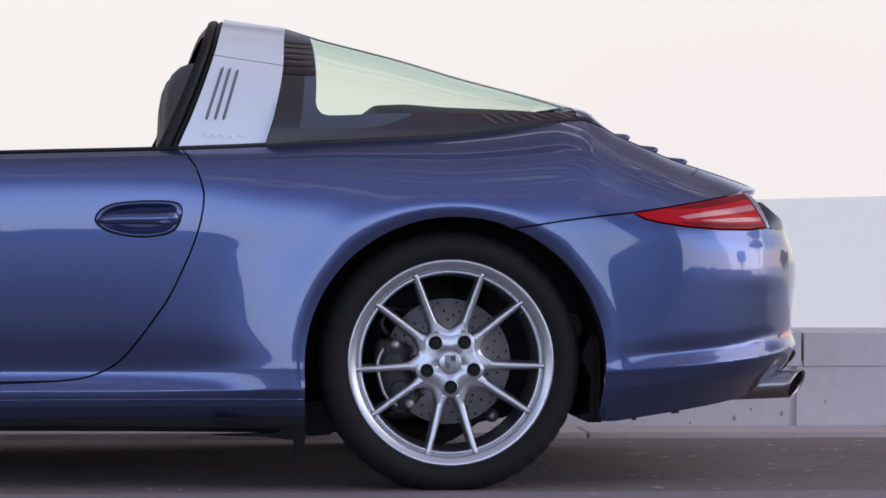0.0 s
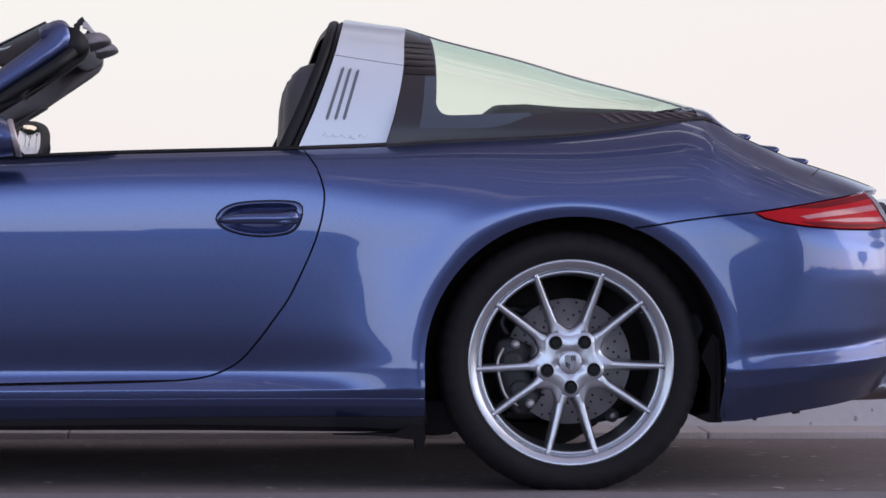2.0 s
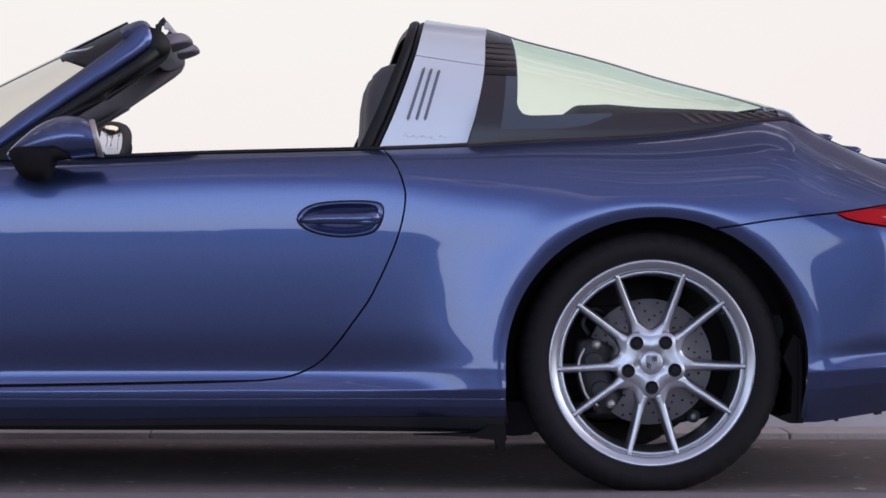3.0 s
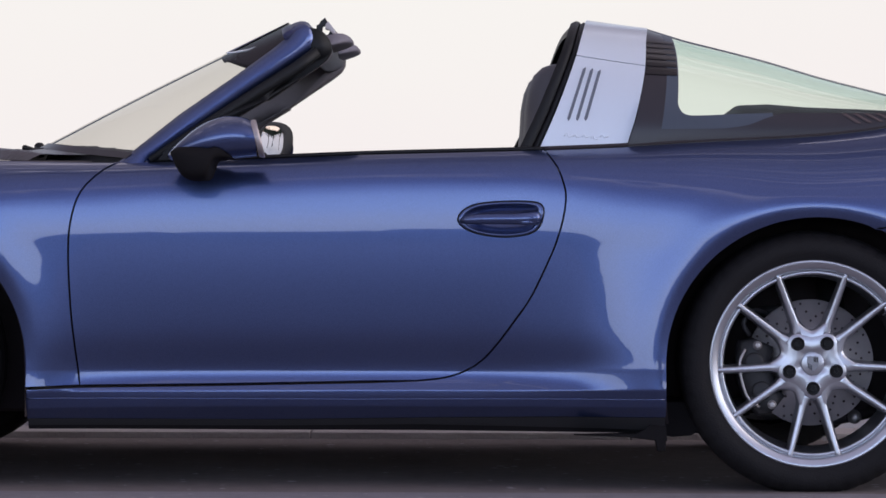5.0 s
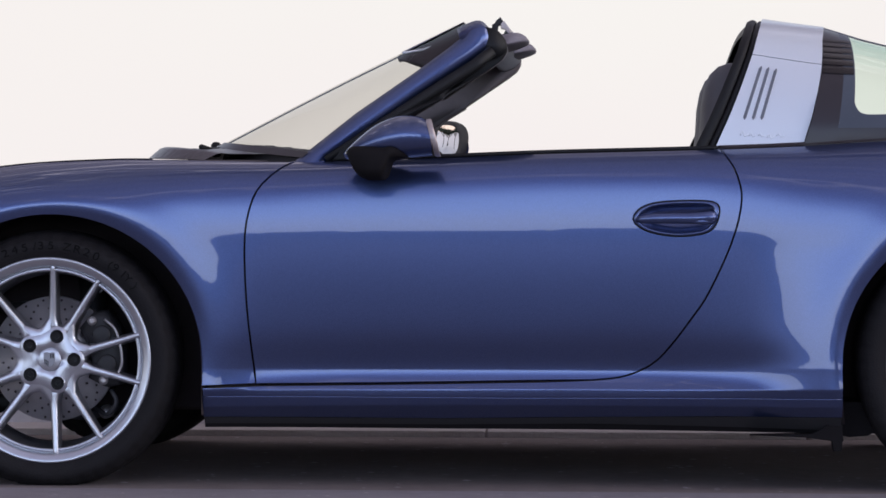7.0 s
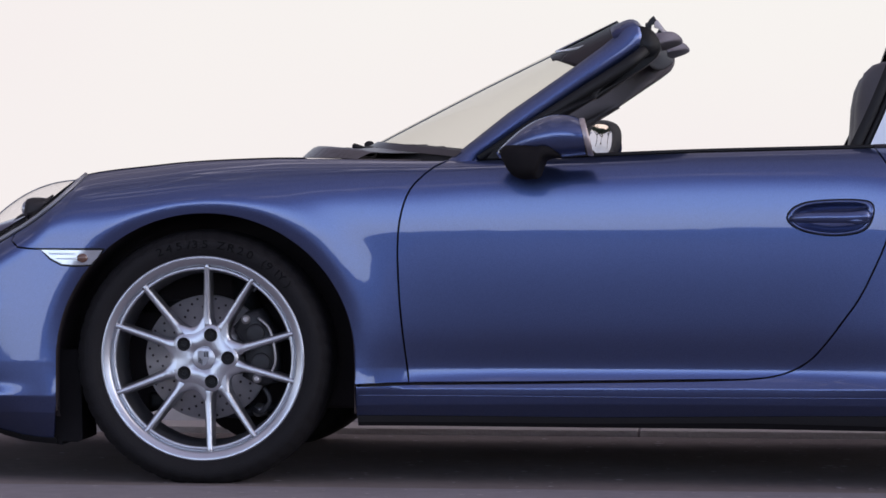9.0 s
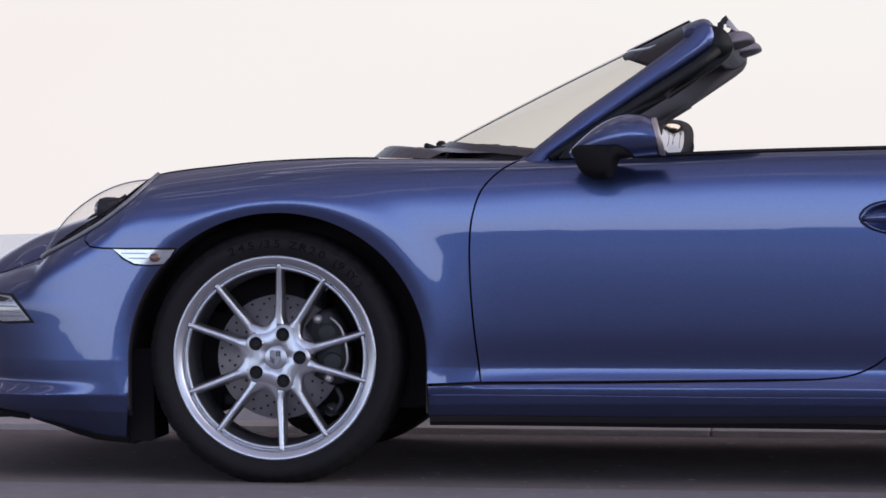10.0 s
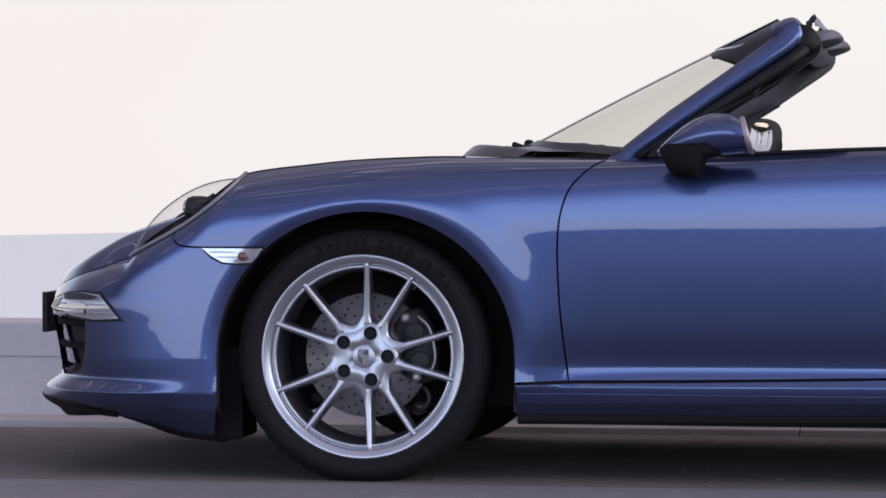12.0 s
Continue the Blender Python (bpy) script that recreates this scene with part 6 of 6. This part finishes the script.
    # the white highlight beside the red lens, laid on as a pale strip
    panel("lamp_glint", [(0.817, 0.788), (0.832, 0.786), (0.846, 0.764), (0.860, 0.730), (0.872, 0.697), (0.864, 0.697), (0.840, 0.738), (0.826, 0.770)], car, CLEARLENS, side=side, step=0.012, gap=0, lift=0.001, depth=0.008, label="pale strip for the white highlight at the tail light's corner")
    # black recess between lamp and tail
    panel("tail_recess", [(0.848, 0.764), (0.864, 0.762), (0.895, 0.735), (0.935, 0.708), (0.955, 0.694), (0.915, 0.690), (0.875, 0.694), (0.862, 0.730)], car, GLOSSBLACK, side=side, step=0.012, gap=0, lift=0.002, depth=0.01, label="black recess beside the tail light")
    panel("rear_reflector", [(0.908, 0.400), (0.916, 0.409), (0.955, 0.423), (0.985, 0.427), (0.988, 0.406), (0.962, 0.396)], car, PINKLENS, side=side, step=0.01, gap=0, lift=0.002, depth=0.006, label="red rear reflector")
    for z0, x0, x1 in ((0.484, -3.32, -3.17), (0.470, -3.345, -3.15), (0.457, -3.36, -3.14), (0.446, -3.32, -3.128)):
        panel("lens_line", [(x0, z0), (x1, z0 + 0.002), (x1, z0 - 0.002), (x0, z0 - 0.004)], d, LENSLINE, side=side, step=0.012, gap=0, lift=0.0052, depth=0.003)
    for z0, x0, x1 in ((0.616, -2.86, -2.79), (0.603, -2.84, -2.79)):
        panel("lens_line", [(x0, z0), (x1, z0), (x1, z0 - 0.003), (x0, z0 - 0.003)], i, LENSLINE, side=side, step=0.012, gap=0, lift=0.0042, depth=0.003)
    panel("bumper_edge", [(-3.12, 0.172), (-3.05, 0.160), (-3.0, 0.144), (-2.95, 0.132), (-2.90, 0.127), (-2.853, 0.126), (-2.853, 0.110), (-2.95, 0.116), (-3.0, 0.129), (-3.05, 0.150)], car, BLACK, side=side, step=0.014, gap=0, lift=0.003, depth=0.012, label="black lower bumper edge")
    # air intake behind the bumper's opening
    panel("intake_duct", [(-3.398, 0.44), (-3.22, 0.445), (-3.212, 0.40), (-3.22, 0.32), (-3.245, 0.28), (-3.30, 0.268), (-3.37, 0.27), (-3.388, 0.33)], car, CAVITY, side=side, step=0.02, gap=0, lift=-0.05, depth=0, label="black intake duct")
    for z in (0.415, 0.352):
        panel("intake_slat", [(-3.392, z + 0.006), (-3.225, z + 0.009), (-3.225, z - 0.007), (-3.39, z - 0.008)], car, MATTE, side=side, step=0.02, gap=0, lift=-0.012, depth=0.02, label="black intake slat")
    panel("front_lip", [(-3.457, 0.212), (-3.34, 0.214), (-3.27, 0.206), (-3.20, 0.192), (-3.13, 0.182), (-3.13, 0.170), (-3.19, 0.174), (-3.33, 0.157), (-3.41, 0.174)], car, BLACK, side=side, step=0.02, gap=0, lift=0.004, depth=0.02, label="black front lip")
    # handle: bowl, rim and grip

    def on_skin(x, z, out):
        w, zz = skin([x], [float(s_of(x, z))])
        return (x, side * (float(w[0]) + out), z)
    bm = bmesh.new()
    ring = [on_skin(x, z, 0.0005) for x, z in HANDLE_CUP]
    tube(bm, ring + ring[:1], 0.0016, 6, cap=False)
    part("handle_gap", bm, BLACK, doors[side], "black handle gap")
    bm = bmesh.new()
    loft(bm, [[on_skin(-0.812 + (x + 0.812) * k, 0.718 + (z - 0.718) * j, o) for x, z in HANDLE_CUP] for k, j, o in ((0.985, 0.975, 0.001), (0.95, 0.93, 0.0035), (0.90, 0.87, 0.0035), (0.86, 0.83, 0.001), (0.845, 0.81, -0.003))], close_u=True)
    part("handle_bezel", bm, PAINT, doors[side])
    bm = bmesh.new()
    loft(bm, [[on_skin(-0.812 + (x + 0.812) * k, 0.718 + (z - 0.718) * j, o) for x, z in HANDLE_CUP] for k, j, o in ((0.845, 0.81, -0.003), (0.80, 0.74, -0.010), (0.72, 0.62, -0.018), (0.58, 0.44, -0.025), (0.35, 0.22, -0.029), (0.01, 0.01, -0.030))], close_u=True)
    part("handle_bowl", bm, PAINT, doors[side], "blue handle bowl")
    bm = bmesh.new()
    tube(bm, [on_skin(x, z, o) for x, z, o in ((-0.917, 0.714, 0.000), (-0.90, 0.716, 0.006), (-0.87, 0.718, 0.012), (-0.82, 0.719, 0.015), (-0.78, 0.719, 0.015), (-0.745, 0.720, 0.013), (-0.722, 0.722, 0.008), (-0.711, 0.722, 0.002))], [0.007, 0.0115, 0.0135, 0.0145, 0.0145, 0.0165, 0.0175, 0.012], 14, flat=0.8)
    part("door_handle", bm, PAINT, doors[side], "blue pull handle in its bowl")
    bm = bmesh.new()
    tube(bm, [on_skin(x, z, o) for x, z, o in ((-0.775, 0.712, 0.020), (-0.745, 0.711, 0.020), (-0.715, 0.712, 0.012))], [0.005, 0.009, 0.006], 10, flat=0.6)
    part("key_cover", bm, PAINT, doors[side])

# exhausts
for y in (-0.56, 0.56):
    bm = bmesh.new()
    rows = []
    for x, r, slant in ((0.78, 0.040, 0), (0.90, 0.0405, 0.0), (0.960, 0.0410, 0.42), (0.9745, 0.0420, 0.42), (0.976, 0.0395, 0.42), (0.970, 0.0375, 0.42), (0.960, 0.036, 0.42), (0.84, 0.034, 0)):
        rows.append([(x + slant * r * (math.cos(a) + 1.5 * math.copysign(1, -y) * math.sin(a)), y + 1.15 * r * math.sin(a), 0.268 + 0.92 * r * math.cos(a) + (x - 0.9) * 0.04) for a in (2 * math.pi * k / 32 for k in range(32))])
    loft(bm, rows[:6], close_u=True)
    bmesh.ops.recalc_face_normals(bm, faces=bm.faces[:])
    pipe = part("exhaust_pipe", bm, EXHAUST, car, "oval dark polished exhaust tip")
    # inside of the pipe in plain black, standing for the shade in it
    bm = bmesh.new()
    vs = loft(bm, rows[5:], close_u=True)
    bm.faces.new(vs[-1])
    part("bore", bm, MATTE, pipe, "black bore, the shade inside put into its colour")
bm = bmesh.new()
prism(bm, [(0.70, 0.27), (0.86, 0.262), (0.915, 0.284), (0.950, 0.312), (0.972, 0.336), (0.982, 0.352), (0.96, 0.40), (0.70, 0.40)], -0.52, 0.52, 0.003)
part("rear_valance", bm, BLACK, car, "black rear valance")

# air slats of the engine lid
for x, z in ((0.544, 0.954), (0.623, 0.920), (0.704, 0.887)):
    bm = bmesh.new()
    rows = []
    for k in np.linspace(-1, 1, 15):
        sag = 0.010 * abs(k) ** 5
        rows.append([(x - 0.090, 0.37 * k, z + 0.002 - sag), (x - 0.050, 0.37 * k, z + 0.0045 - sag), (x - 0.006, 0.37 * k, z + 0.001 - sag), (x, 0.37 * k, z - 0.001 - sag), (x - 0.001, 0.37 * k, z - 0.004 - sag), (x - 0.016, 0.37 * k, z - 0.026 - sag), (x - 0.06, 0.37 * k, z - 0.030 - sag)])
    vs = loft(bm, rows, close_u=True)
    bm.faces.new(vs[0])
    bm.faces.new(vs[-1])
    bmesh.ops.recalc_face_normals(bm, faces=bm.faces[:])
    part("lid_slat", bm, PAINT, engine_lid)
bm = bmesh.new()
rows = []
for k in np.linspace(-1, 1, 25):
    bow = 0.05 * abs(k) ** 3
    rows.append([(0.78 - bow, 0.46 * k, 0.850), (0.845 - bow, 0.46 * k, 0.826), (0.886 - bow, 0.46 * k, 0.812), (0.900 - bow, 0.46 * k, 0.806), (0.892 - bow, 0.46 * k, 0.796), (0.83 - bow, 0.46 * k, 0.79)])
vs = loft(bm, rows, close_u=True)
bm.faces.new(vs[0])
bm.faces.new(vs[-1])
bmesh.ops.recalc_face_normals(bm, faces=bm.faces[:])
part("tail_spoiler", bm, PAINT, car)
bm = bmesh.new()
box(bm, -3.468, -3.452, -0.26, 0.26, 0.372, 0.486, 0.004)
part("number_plate", bm, BLACK, car, "black number plate holder", smooth=False)
bm = bmesh.new()
lathe(bm, [(0.012, 0.0), (0.011, -0.008), (0.005, -0.012), (0.0004, -0.013)], 14)
bmesh.ops.translate(bm, verts=bm.verts[:], vec=(-3.185, -0.60, 0.585))
part("washer_jet", bm, CHROME, car, "small bright lamp washer cap")

# body-coloured blade inside each front intake
for side in (-1, 1):
    panel("intake_blade", [(-3.372, 0.405), (-3.345, 0.407), (-3.318, 0.345), (-3.30, 0.300), (-3.355, 0.300), (-3.372, 0.34)], car, PAINT, side=side, step=0.014, gap=0, lift=-0.022, depth=0.02)

# pale grit and leaf crumbs on the road
GRIT = material("pale_grit", (0.44, 0.40, 0.40), rough=0.9, vary=0.3, scale=40)
rng = random.Random(11)
bm = bmesh.new()
for i in range(800):
    x, y = rng.uniform(-4.6, 2.4), rng.uniform(-2.2, 1.0)
    if x < -2.4 and rng.random() < 0.7:
        continue
    r = rng.uniform(0.0025, 0.0075) * (1.5 if x > 0.3 else 1) * (1.6 if rng.random() < 0.12 else 1)
    a0 = rng.uniform(0, 6.28)
    ring = [bm.verts.new((x + r * rng.uniform(0.9, 2.0) * math.cos(a0 + q * 1.2566), y + r * rng.uniform(0.6, 1.4) * math.sin(a0 + q * 1.2566), 0.0125)) for q in range(5)]
    tip = bm.verts.new((x, y, 0.0125 + r * rng.uniform(0.08, 0.3)))
    for q in range(5):
        bm.faces.new((ring[q], ring[(q + 1) % 5], tip))
tagged(link_mesh("road_grit", bm, GRIT, smooth=False), "pale grit and crumbs scattered on the asphalt", "grit", kind="stuff")

# silver edge round the lower side of each headlamp
for side in (-1, 1):
    bm = bmesh.new()
    pts = []
    for p in smooth_line([(x, z, 0) for x, z in LAMP_EDGE], 0.012):
        w, z = skin([p.x], [float(s_of(p.x, p.y))])
        pts.append((p.x - 0.004, side * (float(w[0]) - 0.004), p.y + 0.004))
    tube(bm, pts, 0.0058, 8)
    part("lamp_edge", bm, LAMPRIM, car, "thin grey headlamp edge")

# shut line of the engine lid
for side in (-1, 1):
    bm = bmesh.new()
    pts = []
    for x, z in ((0.664, 0.836), (0.684, 0.845), (0.700, 0.852)):
        w, zz = skin([x], [float(s_of(x, z))])
        pts.append((x, side * (float(w[0]) + 0.0005), z))
    tube(bm, pts, 0.0018, 6)
    part("shut_line", bm, BLACK, car, "dark shut line of the engine lid")
